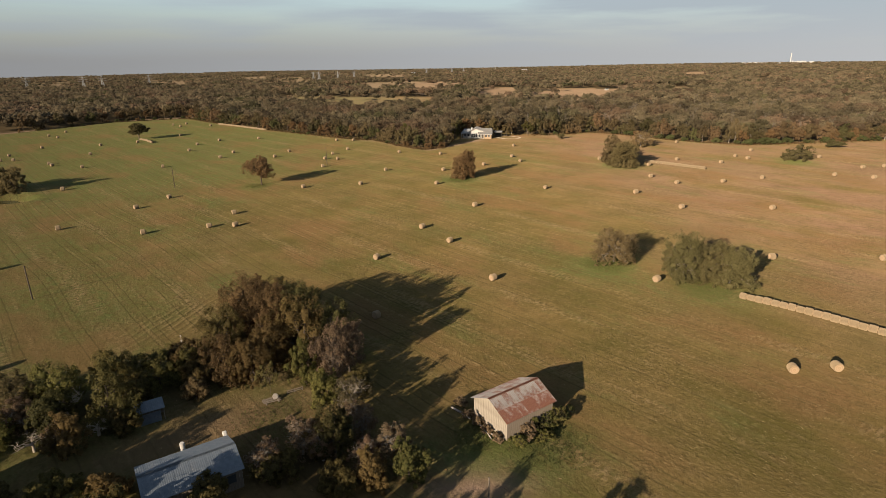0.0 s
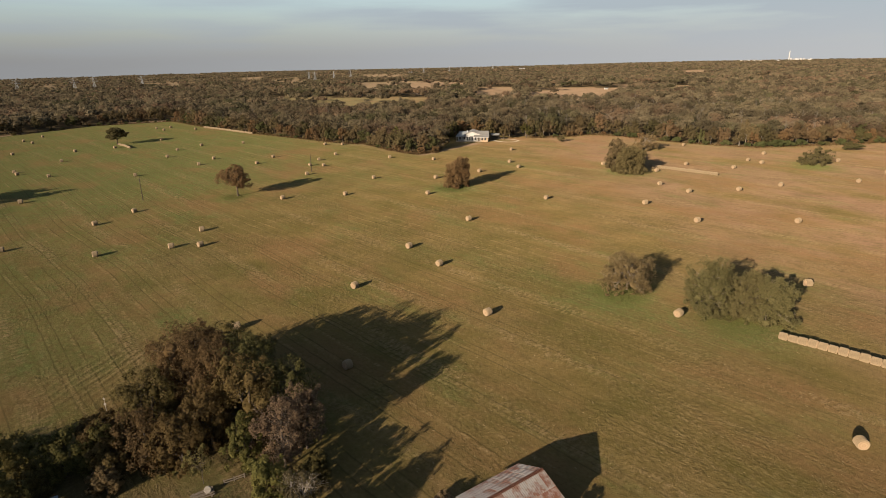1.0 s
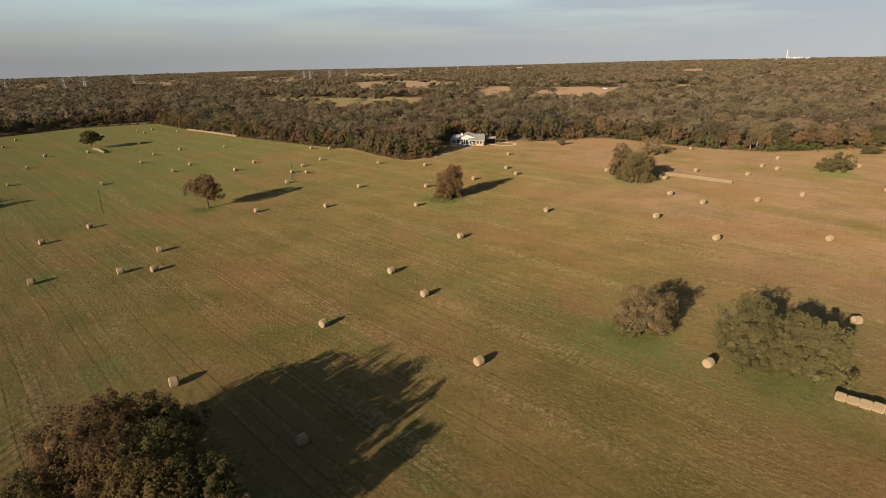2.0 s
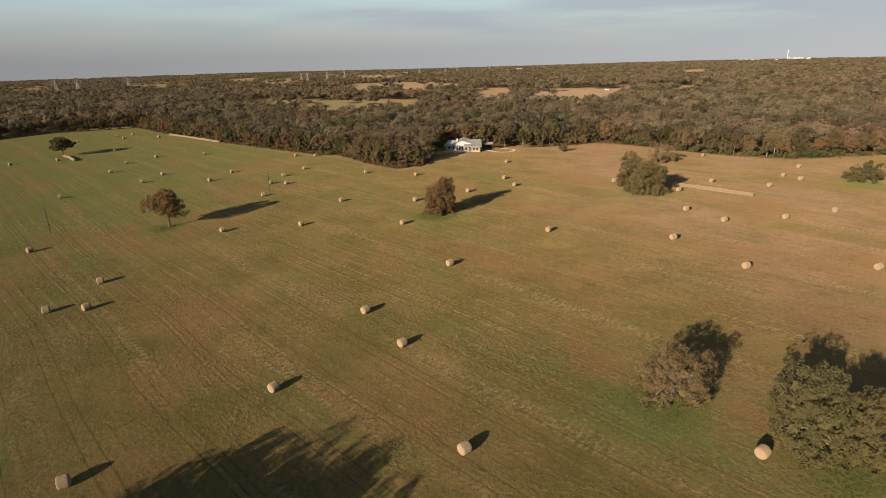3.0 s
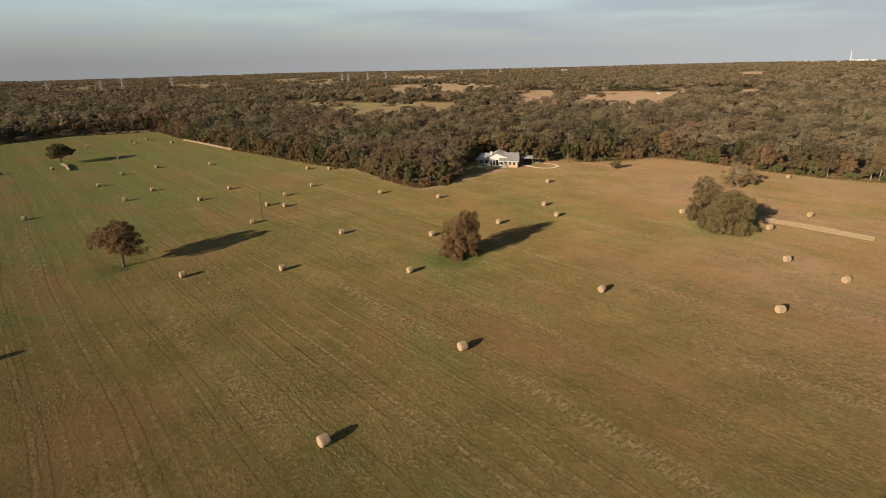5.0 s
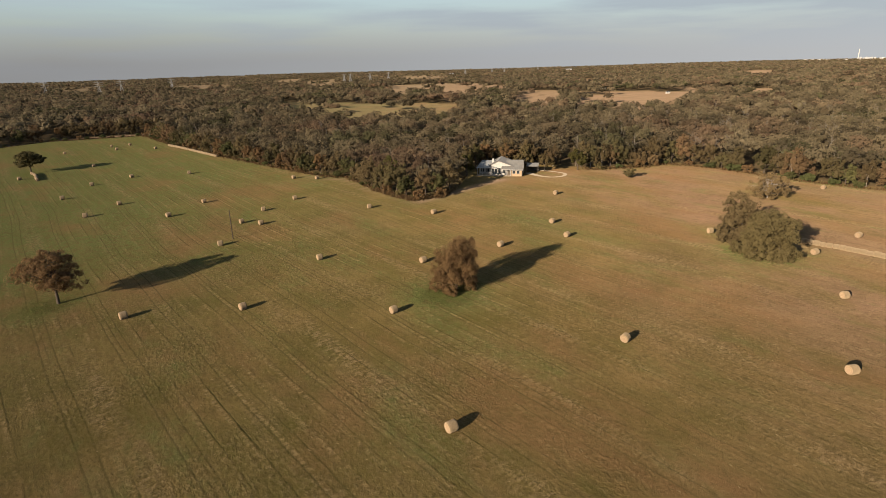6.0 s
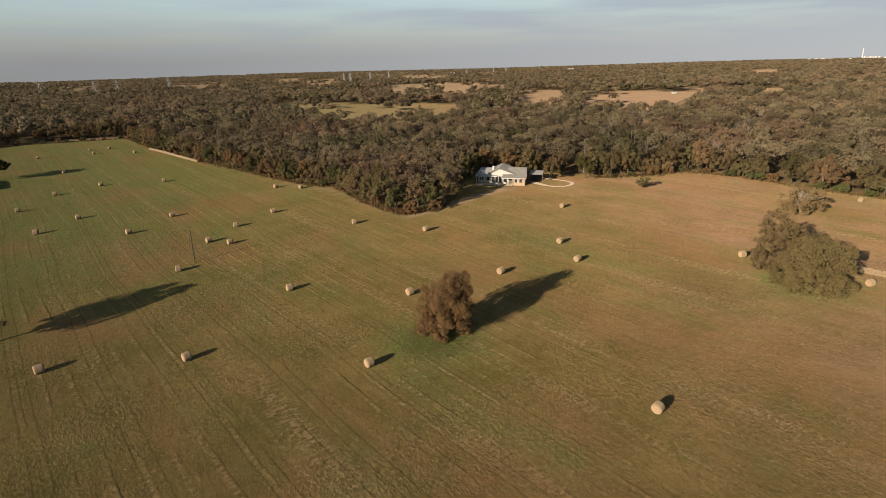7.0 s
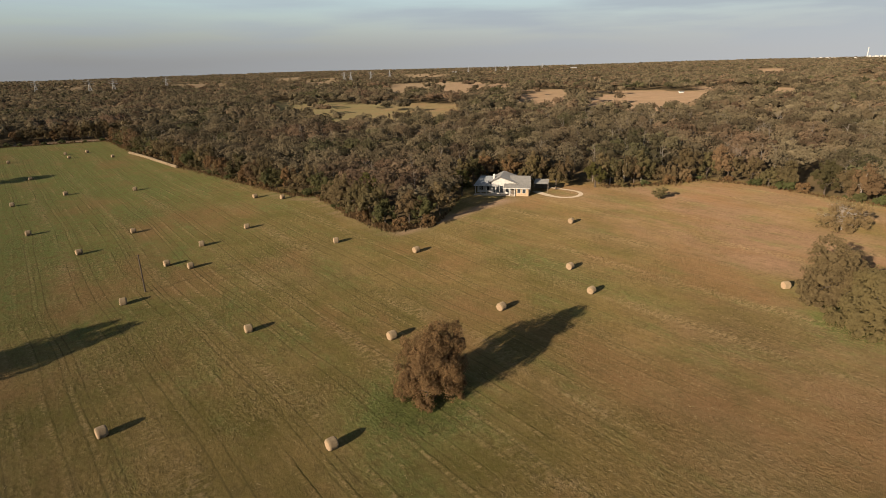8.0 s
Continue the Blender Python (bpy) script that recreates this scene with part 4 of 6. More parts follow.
# ---- trees and bushes round the farm sheds ----
YARD = [
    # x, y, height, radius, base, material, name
    (-25.0, 69.0, 11.0, 4.6, 0.8, M_BROWN, "oak_tree"), (-27.6, 76.4, 8.2, 4.6, 0.4, M_BROWN, "oak_tree"), (-22.6, 77.0, 7.6, 4.0, 0.4, M_SHADED_LEAF, "oak_tree"), (-27.8, 64.5, 8.4, 3.2, 0.5, M_SHADED_LEAF, "oak_tree"), (-19.5, 69.5, 10.2, 4.4, 0.8, M_SHADED_LEAF, "oak_tree"),
    (-17.5, 64.5, 9.2, 3.8, 0.5, M_SHADED_LEAF, "oak_tree"), (-10.5, 46.5, 6.6, 2.0, 0.6, M_SHADED_LEAF, "oak_tree"), (-26.0, 61.0, 6.6, 3.0, 0.3, M_BROWN, "oak_tree"), (-23.0, 60.5, 6.0, 2.6, 0.3, M_SHADED_LEAF, "oak_tree"),
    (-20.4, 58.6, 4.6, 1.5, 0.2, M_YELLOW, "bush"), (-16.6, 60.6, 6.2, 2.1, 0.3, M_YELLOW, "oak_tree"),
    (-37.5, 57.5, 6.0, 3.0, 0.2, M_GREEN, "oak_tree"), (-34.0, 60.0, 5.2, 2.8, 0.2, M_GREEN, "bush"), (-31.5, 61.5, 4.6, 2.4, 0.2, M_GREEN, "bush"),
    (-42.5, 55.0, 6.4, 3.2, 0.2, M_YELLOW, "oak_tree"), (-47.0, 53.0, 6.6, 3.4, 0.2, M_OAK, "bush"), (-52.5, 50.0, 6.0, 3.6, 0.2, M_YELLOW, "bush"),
    (-41.0, 51.0, 4.6, 2.6, 0.2, M_SHADED_LEAF, "bush"), (-46.0, 48.0, 4.2, 2.6, 0.2, M_YELLOW, "bush"),
    (-34.0, 41.0, 3.6, 2.4, 0.1, M_GREEN, "bush"), (-30.0, 41.5, 3.0, 1.9, 0.1, M_SHADED_LEAF, "bush"), (-38.0, 38.5, 3.8, 2.8, 0.1, M_SHADED_LEAF, "bush"),
    (-3.2, 43.8, 4.4, 2.0, 0.1, M_YELLOW, "bush"), (-6.5, 42.6, 4.0, 2.0, 0.1, M_SHADED_LEAF, "bush"), (-20.5, 40.0, 3.2, 2.4, 0.1, M_SHADED_LEAF, "bush"),
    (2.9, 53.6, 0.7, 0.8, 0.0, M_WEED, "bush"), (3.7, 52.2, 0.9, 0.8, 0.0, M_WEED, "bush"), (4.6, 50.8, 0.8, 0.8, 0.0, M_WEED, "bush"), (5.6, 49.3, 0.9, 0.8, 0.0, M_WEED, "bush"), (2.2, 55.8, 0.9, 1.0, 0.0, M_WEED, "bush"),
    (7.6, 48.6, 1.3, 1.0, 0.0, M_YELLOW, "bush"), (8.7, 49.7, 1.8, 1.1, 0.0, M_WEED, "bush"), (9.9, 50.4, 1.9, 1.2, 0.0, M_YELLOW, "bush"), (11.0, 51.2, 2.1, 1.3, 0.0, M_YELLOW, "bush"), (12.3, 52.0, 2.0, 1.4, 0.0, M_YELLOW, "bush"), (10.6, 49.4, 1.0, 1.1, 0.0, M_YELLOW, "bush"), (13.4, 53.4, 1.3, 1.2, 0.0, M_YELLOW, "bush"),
    (5.6, 27.0, 7.2, 2.3, 1.0, M_OAK, "oak_tree"), (2.6, 24.5, 6.0, 1.8, 1.0, M_SHADED_LEAF, "oak_tree"),
    # out-of-view trees from here on are added to shade the yard
    (-21.0, 25.5, 9.0, 4.2, 0.8, M_SHADED_LEAF, "oak_tree"), (-27.5, 24.5, 12.0, 4.4, 0.8, M_SHADED_LEAF, "oak_tree"), (-14.5, 25.0, 9.0, 3.8, 0.8, M_SHADED_LEAF, "oak_tree"), (-35.5, 27.5, 7.5, 3.8, 0.6, M_SHADED_LEAF, "oak_tree"),
    # last tree here added to put the small shed in shade
    (-41.5, 34.0, 7.6, 3.6, 0.4, M_SHADED_LEAF, "oak_tree"), (-48.0, 33.0, 8.0, 3.8, 0.4, M_SHADED_LEAF, "oak_tree"), (-55.0, 37.0, 8.0, 3.8, 0.4, M_SHADED_LEAF, "oak_tree"), (-31.0, 34.5, 6.2, 2.8, 0.3, M_GREEN, "oak_tree"), (-26.5, 34.0, 7.4, 3.0, 0.3, M_SHADED_LEAF, "oak_tree"), (-37.5, 47.2, 5.2, 2.3, 0.2, M_SHADED_LEAF, "oak_tree"),
    (-31.0, 19.0, 15.0, 4.5, 1.0, M_OAK, "oak_tree"), (-35.0, 52.2, 7.4, 2.7, 0.3, M_YELLOW, "oak_tree"), (-35.2, 56.0, 4.4, 2.2, 0.1, M_SHADED_LEAF, "bush"), (-33.6, 51.2, 3.0, 1.8, 0.1, M_SHADED_LEAF, "bush"), (-32.0, 63.0, 4.8, 2.4, 0.2, M_SHADED_LEAF, "bush"), (-29.3, 59.6, 4.4, 2.2, 0.1, M_SHADED_LEAF, "bush"), (-28.6, 57.4, 3.0, 1.7, 0.1, M_OAK, "bush"), (-12.0, 47.8, 3.4, 2.2, 0.1, M_SHADED_LEAF, "bush"), (-15.5, 44.0, 3.0, 2.2, 0.1, M_SHADED_LEAF, "bush"), (-9.5, 42.0, 3.0, 2.2, 0.1, M_SHADED_LEAF, "bush"), (-13.5, 56.5, 4.6, 2.0, 0.1, M_YELLOW, "bush"),
    # third tree added to close a gap between the shadows
    (-22.3, 68.0, 10.4, 3.8, 0.5, M_BROWN, "oak_tree"), (-21.2, 63.6, 7.6, 3.0, 0.3, M_SHADED_LEAF, "oak_tree"), (-14.6, 66.8, 8.4, 3.2, 0.3, M_SHADED_LEAF, "oak_tree"), (-45.0, 37.0, 8.0, 3.5, 0.3, M_SHADED_LEAF, "oak_tree"), (-44.0, 30.5, 9.0, 4.0, 0.3, M_OAK, "oak_tree"),
    (-60.0, 44.0, 6.5, 3.6, 0.3, M_SHADED_LEAF, "oak_tree"), (-9.8, 58.4, 3.4, 1.8, 0.1, M_SHADED_LEAF, "bush"), (-8.0, 25.0, 8.0, 3.0, 0.6, M_SHADED_LEAF, "oak_tree"),
]
KIND = {"dry_weeds": "dry tan-brown weedy", "brown_leaves": "reddish-brown", "shaded_leaves": "dark brown-olive", "bare_twigs": "reddish-brown", "russet_leaves": "russet-brown", "oak_leaves": "dull olive-brown", "green_leaves": "dark green", "yellow_leaves": "yellow-green"}
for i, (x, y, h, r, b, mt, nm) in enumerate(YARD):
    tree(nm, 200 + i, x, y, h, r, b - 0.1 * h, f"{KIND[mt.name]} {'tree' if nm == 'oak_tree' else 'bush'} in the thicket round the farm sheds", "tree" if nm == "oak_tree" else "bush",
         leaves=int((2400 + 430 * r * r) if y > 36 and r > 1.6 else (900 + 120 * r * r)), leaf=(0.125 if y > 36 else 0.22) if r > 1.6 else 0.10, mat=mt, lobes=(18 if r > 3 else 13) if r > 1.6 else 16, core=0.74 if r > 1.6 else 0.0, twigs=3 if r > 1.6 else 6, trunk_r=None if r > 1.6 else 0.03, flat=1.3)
for i, (x, y, h, r) in enumerate(((-36.4, 51.0, 2.2, 2.0), (-43.5, 56.4, 6.4, 3.4), (-40.6, 53.0, 5.2, 2.8), (-41.5, 48.4, 2.4, 2.2))):
    tree("dead_branches", 290 + i, x, y, h, r, 0.3, "fallen grey limbs bleached bare in the thicket", "branches", leaves=0, bark=M_DEADWOOD, twigs=7, lobes=7, trunk_r=0.16)
# half-bare, vine-grown thickets
for i, (x, y, h, r) in enumerate(((-13.2, 60.5, 8.0, 2.9), (-11.8, 63.5, 7.4, 2.6), (-10.0, 54.0, 5.0, 2.3), (-8.4, 50.0, 4.4, 2.1), (-14.0, 47.6, 4.4, 2.0), (-11.8, 46.6, 3.8, 1.8), (-17.0, 45.0, 3.4, 2.2), (-4.8, 45.6, 5.2, 2.2), (-7.4, 45.0, 4.2, 1.8),
                                     (-44.5, 51.5, 4.6, 2.2), (-39.5, 49.4, 2.6, 2.0))):
    tree("bare_thicket", 260 + i, x, y, h, r, 0.2, "tangled half-bare thicket of reddish-brown twigs", "thicket", leaves=5200 if y > 58 else 2600, leaf=0.10, mat=M_TWIG, bark=M_BARK if y > 58 else M_PALE_BARK, core=0.40, flat=1.3, twigs=26, lobes=11, trunk_r=0.13)


# ---- cut hay and grass ----
def tuft_field():
    """Wisps of cut hay and stubble along the swaths."""
    rng = np.random.default_rng(61)
    n = 45000
    x, y = rng.uniform(-60, 85, n), rng.uniform(38, 215, n)
    a = radians(MOW)
    u = np.array([math.cos(a), math.sin(a)])
    w = np.array([-u[1], u[0]])
    across = x * w[0] + y * w[1]
    snap = np.round(across / 1.35) * 1.35 + rng.normal(0, 0.2, n)
    k = rng.uniform(0, 1, n) < 0.8
    shift = np.where(k, snap - across, 0)
    x, y = x + w[0] * shift, y + w[1] * shift
    along, across = x * u[0] + y * u[1], x * w[0] + y * w[1]
    dens = np.array([noise.noise(Vector((p / 22, q / 22, 1.7))) + noise.noise(Vector((p / 6.0, q / 1.3, 3.1))) for p, q in zip(along, across)])
    ok = (y < edge(x) - 4) & (rng.uniform(-0.5, 0.55, n) < dens)
    x, y = x[ok], y[ok]
    n = len(x)
    d = rng.normal(0, 0.45, n) + a
    dx, dy = np.cos(d), np.sin(d)
    ln = rng.uniform(0.07, 0.26, n)
    h = rng.uniform(0.015, 0.06, n)
    side = rng.choice([-1, -1, -1, -1, 1], n) * rng.uniform(0.03, 0.14, n)
    z = land(x, y) - 0.02
    v = np.empty((n, 4, 3))
    v[:, 0] = np.column_stack([x - dx * ln, y - dy * ln, z])
    v[:, 1] = np.column_stack([x + dx * ln, y + dy * ln, z])
    v[:, 2] = np.column_stack([x + dx * ln * 0.5 - dy * side, y + dy * ln * 0.5 + dx * side, z + h])
    v[:, 3] = np.column_stack([x - dx * ln * 0.6 - dy * side, y - dy * ln * 0.6 + dx * side, z + h * 0.8])
    me = mesh_arrays("hay_wisps", v.reshape(-1, 3), np.arange(4 * n).reshape(n, 4), M_STUBBLE)
    tagged(new("hay_wisps", me), "wisps of cut hay and stubble on the field", "hay", kind="stuff")


def grass_tufts():
    """Longer green grass left round the trees and the barn."""
    rng = np.random.default_rng(62)
    spots = [(6.0, 184.5, 5.5, 900), (-58.5, 178.5, 4.0, 400), (31.0, 102.0, 5.5, 900), (45.0, 89.0, 6.5, 1200), (10.5, 49.0, 4.5, 1500), (66, 204, 7.0, 800), (-18.0, 54.0, 4.5, 900), (3.5, 50.5, 3.0, 700)]
    V = []
    for cx, cy, r, count in spots:
        n = count * 2
        t, q = rng.uniform(0, 2 * math.pi, n), r * np.sqrt(rng.uniform(0, 1, n)) * rng.uniform(0.6, 1.25, n)
        x, y = cx + q * np.cos(t), cy + q * np.sin(t)
        d = rng.uniform(0, 2 * math.pi, n)
        wd, h = rng.uniform(0.03, 0.08, n), rng.uniform(0.05, 0.17, n)
        lean = rng.normal(0, 0.18, (n, 2))
        v = np.empty((n, 3, 3))
        v[:, 0] = np.column_stack([x - np.cos(d) * wd, y - np.sin(d) * wd, np.full(n, -0.02)])
        v[:, 1] = np.column_stack([x + np.cos(d) * wd, y + np.sin(d) * wd, np.full(n, -0.02)])
        v[:, 2] = np.column_stack([x + lean[:, 0], y + lean[:, 1], h])
        V.append(v.reshape(-1, 3))
    V = np.vstack(V)
    me = mesh_arrays("grass", V, np.arange(len(V)).reshape(-1, 3), M_GRASS)
    tagged(new("grass", me), "longer green grass round trees and sheds", "grass", kind="stuff")


tuft_field()
grass_tufts()


def undergrowth():
    """Shrubs and tall dry grass along the foot of the woods."""
    rng = np.random.default_rng(63)
    kinds = []
    for i, (h, r, mt, lab) in enumerate(((2.2, 1.7, M_OAK, "low brown shrub at the foot of the woods"), (1.6, 1.4, M_SHRUB, "low green shrub at the foot of the woods"), (2.6, 1.8, M_RUSSET, "rusty brown shrub at the foot of the woods"))):
        kinds.append(tree("shrub", 400 + i, 0, 0, h, r, 0.0, lab, "shrub", leaves=260, leaf=0.30, mat=mt, lobes=5, group="shrubs along the woods"))
    used = set()
    for x in np.arange(-245, 200, 5.2):
        px = x + rng.uniform(-2, 2)
        if 2 < px < 46:
            continue
        py = float(edge(px)) - rng.uniform(0.2, 2.0)
        k = int(rng.integers(0, 3))
        if px > 85 and rng.uniform() < 0.6:
            k = 1
        m = Matrix.Translation((px, py, 0)) @ pose(0, 0, 0, 0, 0, rng.uniform(0, 360))
        if k in used:
            ob = copy_thing(kinds[k], m)
        else:
            used.add(k)
            ob = kinds[k]
            ob.matrix_basis = m
        s = rng.uniform(0.7, 1.3) * (1.5 if px > 85 and k == 1 else 1.0)
        ob.scale = (s * 1.15, s * 1.15, s)
    # tall dry grass along the edge and at the point of the wood
    n = 9000
    x = rng.uniform(-240, 200, n)
    x[:2500] = rng.uniform(-22, 3, 2500)
    x = x[(x < 6) | (x > 46)]
    n = len(x)
    y = edge(x) - np.abs(rng.normal(0, 1.5, n)) - 0.1
    d = rng.uniform(0, 2 * math.pi, n)
    w, h = rng.uniform(0.12, 0.30, n), rng.uniform(0.3, 0.95, n)
    v = np.empty((n, 3, 3))
    z = land(x, y)
    v[:, 0] = np.column_stack([x - np.cos(d) * w, y - np.sin(d) * w, z - 0.02])
    v[:, 1] = np.column_stack([x + np.cos(d) * w, y + np.sin(d) * w, z - 0.02])
    v[:, 2] = np.column_stack([x + rng.normal(0, 0.2, n), y + rng.normal(0, 0.2, n), z + h])
    me = mesh_arrays("dry_grass", v.reshape(-1, 3), np.arange(3 * n).reshape(n, 3), M_DRYGRASS)
    tagged(new("dry_grass", me), "tall dry grass along the foot of the woods", "grass", kind="stuff")


undergrowth()


# ---- hay bales ----
def hay_materials():
    m = Nodes("hay_side", 0.95)
    wrap = m.noise(1.0, 4, 0.6, (14, 2, 2))
    straw = m.noise(30, 5, 0.7)
    c = m.mix(m.ramp(wrap, (0.3, 0.0), (0.7, 1.0)), (0.118, 0.086, 0.053), (0.168, 0.126, 0.080))
    c = m.mix(m.ramp(straw, (0.45, 0.0), (0.75, 0.5)), c, (0.10, 0.072, 0.038))
    c = m.mix(m.ramp(m.rand(), (0.0, 0.0), (1.0, 0.35)), c, (0.13, 0.098, 0.056))
    m.bump(straw, 0.5, 0.04)
    side = m.colour(c)
    e = Nodes("hay_end", 0.95)
    w = e.n.new("ShaderNodeTexWave")
    w.wave_type, w.rings_direction = "RINGS", "X"
    w.inputs["Scale"].default_value, w.inputs["Distortion"].default_value = 1.25, 0.8
    off = e.n.new("ShaderNodeMapping")
    off.inputs["Location"].default_value = (0, 0, -0.57)
    e.l.new(e.tc.outputs["Object"], off.inputs["Vector"])
    e.l.new(off.outputs["Vector"], w.inputs["Vector"])
    c = e.mix(w.outputs["Fac"], (0.215, 0.152, 0.096), (0.170, 0.118, 0.072))
    c = e.mix(e.ramp(e.noise(22, 5, 0.7), (0.45, 0.0), (0.75, 0.5)), c, (0.13, 0.092, 0.05))
    e.bump(e.noise(25, 5, 0.7), 0.5, 0.04)
    return side, e.colour(c)


M_HAY, M_HAY_END = hay_materials()


def bale_side_mesh(seed, r=0.76, half=0.74):
    rng = np.random.default_rng(seed)
    n = 26
    prof = [(-half, r - 0.12), (-half + 0.04, r - 0.05), (-half + 0.12, r), (-0.25, r - 0.015), (0.0, r + 0.006), (0.25, r - 0.012), (half - 0.12, r), (half - 0.04, r - 0.05), (half, r - 0.12)]
    wob = 1 + rng.normal(0, 0.012, n)
    vs, fs = [], []
    for x, q in prof:
        for k in range(n):
            t = 2 * math.pi * k / n
            z = math.sin(t) * q * wob[k]
            vs.append((x, math.cos(t) * q * wob[k] * 1.03, max(z, -r * 0.93)))
    for i in range(len(prof) - 1):
        for k in range(n):
            fs.append((i * n + k, i * n + (k + 1) % n, (i + 1) * n + (k + 1) % n, (i + 1) * n + k))
    me = mesh_from("hay_bale", [(a, b, c + r * 0.93) for a, b, c in vs], fs, [M_HAY], True)
    ends = []
    for side in (-1, 1):
        ev, ef = [], []
        rings = (r - 0.12, r * 0.62, r * 0.3)
        for j, q in enumerate(rings):
            for k in range(n):
                t = 2 * math.pi * k / n
                bulge = 0.0 if j == 0 else (0.03 + 0.012 * rng.normal())
                ev.append((side * (half + bulge), math.cos(t) * q * wob[k] * 1.03, max(math.sin(t) * q * wob[k], -r * 0.93) + r * 0.93))
        ev.append((side * (half + 0.045), 0, r * 0.93))
        for j in range(2):
            for k in range(n):
                a, b = j * n + k, j * n + (k + 1) % n
                ef.append((a, b, b + n, a + n) if side > 0 else (b, a, a + n, b + n))
        for k in range(n):
            a, b = 2 * n + k, 2 * n + (k + 1) % n
            ef.append((a, b, 3 * n) if side > 0 else (b, a, 3 * n))
        ends.append(mesh_from("end_face", ev, ef, [M_HAY_END], True))
    return me, ends


BALES = []
for i in range(4):
    side_me, end_me = bale_side_mesh(50 + i, 0.61 + 0.02 * (i % 2), 0.50 + 0.02 * i)
    b = thing("hay_bale", Matrix.Identity(4), "round bale of pale dry hay lying on the mown field", "hay bale", "scattered round bales", data=side_me)
    for em in end_me:
        part("end_face", em, None, b, "coiled hay end of the bale")
    BALES.append(b)
bale_rng = np.random.default_rng(9)
bale_used = [0]


def bale(x, y, turn, label="", group=""):
    k = int(bale_rng.integers(0, 4))
    m = Matrix.Translation((x, y, float(land(x, y)) - 0.02)) @ pose(0, 0, 0, 0, 0, turn)
    if bale_used[0] < 4:
        ob = BALES[bale_used[0]]
        ob.matrix_basis = m
    else:
        ob = copy_thing(BALES[k], m)
    bale_used[0] += 1
    return tagged(ob, label, "", group)


BALES_WEST = [(-217, 334), (-215, 316), (-205, 308), (-187.5, 269), (-186, 245.5), (-180, 232), (-178.4, 345.8), (-175.3, 233), (-169.6, 366.6), (-164, 276), (-163.8, 372.6),
              (-160.8, 357), (-154.5, 223.5), (-152.4, 247.7), (-151, 285.5), (-150.7, 219.5), (-143, 359), (-141.2, 311.5), (-136.2, 214.8), (-118.3, 174.8), (-117.1, 275), (-112.6, 255),
              (-111.6, 288.5), (-105.2, 213.8), (-93.7, 294.5), (-91.2, 234.5), (-91.2, 130), (-90.5, 248), (-82.8, 149.9), (-79.4, 162.2)]
BALES_MIDDLE = [(-68.9, 234.8), (-68.9, 125.8), (-66.8, 250), (-55.5, 130.6), (-53.9, 143.1), (-52, 284.2), (-49.6, 131.4), (-47, 228.6), (-46.1, 240.7), (-44.3, 210.8), (-43.7, 283),
                (-43.2, 174.4), (-41.7, 227.4), (-41.8, 253.7), (-25.9, 178.2), (-20.2, 202), (-18.3, 243.2), (-13, 106.4), (-10.1, 79.3), (-4.7, 127.9), (-1.8, 177.5), (-0.7, 237.2), (0.4, 200.6),
                (1.6, 116.9), (8.7, 148.4), (9, 94.5), (15.4, 210.5), (27.9, 228.3), (29.8, 217.3), (31.1, 169), (32.1, 258.2), (-85.6, 102.6), (-58.1, 64.0), (-28.2, 91.0)]
BALES_EAST = [(37.5, 92.9), (55.9, 161.4), (60.7, 220), (62, 143.5), (63.6, 103.8), (68.2, 184.5), (72.6, 173.9), (74.9, 205.8), (84.2, 102.4), (84.4, 141.5), (87.5, 175.2), (89.3, 216.8), (102.2, 180),
              (102.5, 209), (107.1, 263), (114.4, 222.8), (116.4, 217), (127.5, 183.3), (127.6, 236.5), (136.7, 178.2), (144.2, 218), (145.4, 195.8), (154, 197.5)]
for x, y in BALES_WEST + BALES_MIDDLE:
    bale(x, y, 42 + bale_rng.uniform(-16, 16))
for x, y in BALES_EAST:
    bale(x, y, 28 + bale_rng.uniform(-26, 26))
bale(43.4, 62.2, 78)
bale(49.1, 62.6, 84)


def bale_row(x0, y0, x1, y1, label, group):
    """Bales pushed end to end from one place to another."""
    d = math.hypot(x1 - x0, y1 - y0)
    n = max(2, round(d / 1.14))
    turn = math.degrees(math.atan2(y1 - y0, x1 - x0))
    for k in range(n):
        t = (k + 0.5) / n
        bend = 0.35 * math.sin(t * 5.0)
        w = bale_rng.normal(0, 0.05)
        px = x0 + (x1 - x0) * t - math.sin(radians(turn)) * (bend + w)
        py = y0 + (y1 - y0) * t + math.cos(radians(turn)) * (bend + w)
        ob = bale(px, py, turn + bale_rng.normal(0, 1.5), label, group)
        w = bale_rng.uniform(0.80, 0.93)
        ob.scale = (1.02, w, w)


bale_row(48.3, 85.4, 65.5, 68.4, "pale hay bale in a row laid end to end", "row of bales by the two oaks")
bale_row(76.0, 213.1, 92.0, 197.6, "hay bale in a long row reaching from the oaks", "row of bales by the wide oaks")
bale_row(-141.5, 368.5, -100.8, 333.0, "hay bale in the long row beside the woods", "row of bales along the woods")
bale_row(-155.0, 296.2, -142.6, 284.0, "hay bale in the row beside the spreading oak", "row of bales in the meadow")

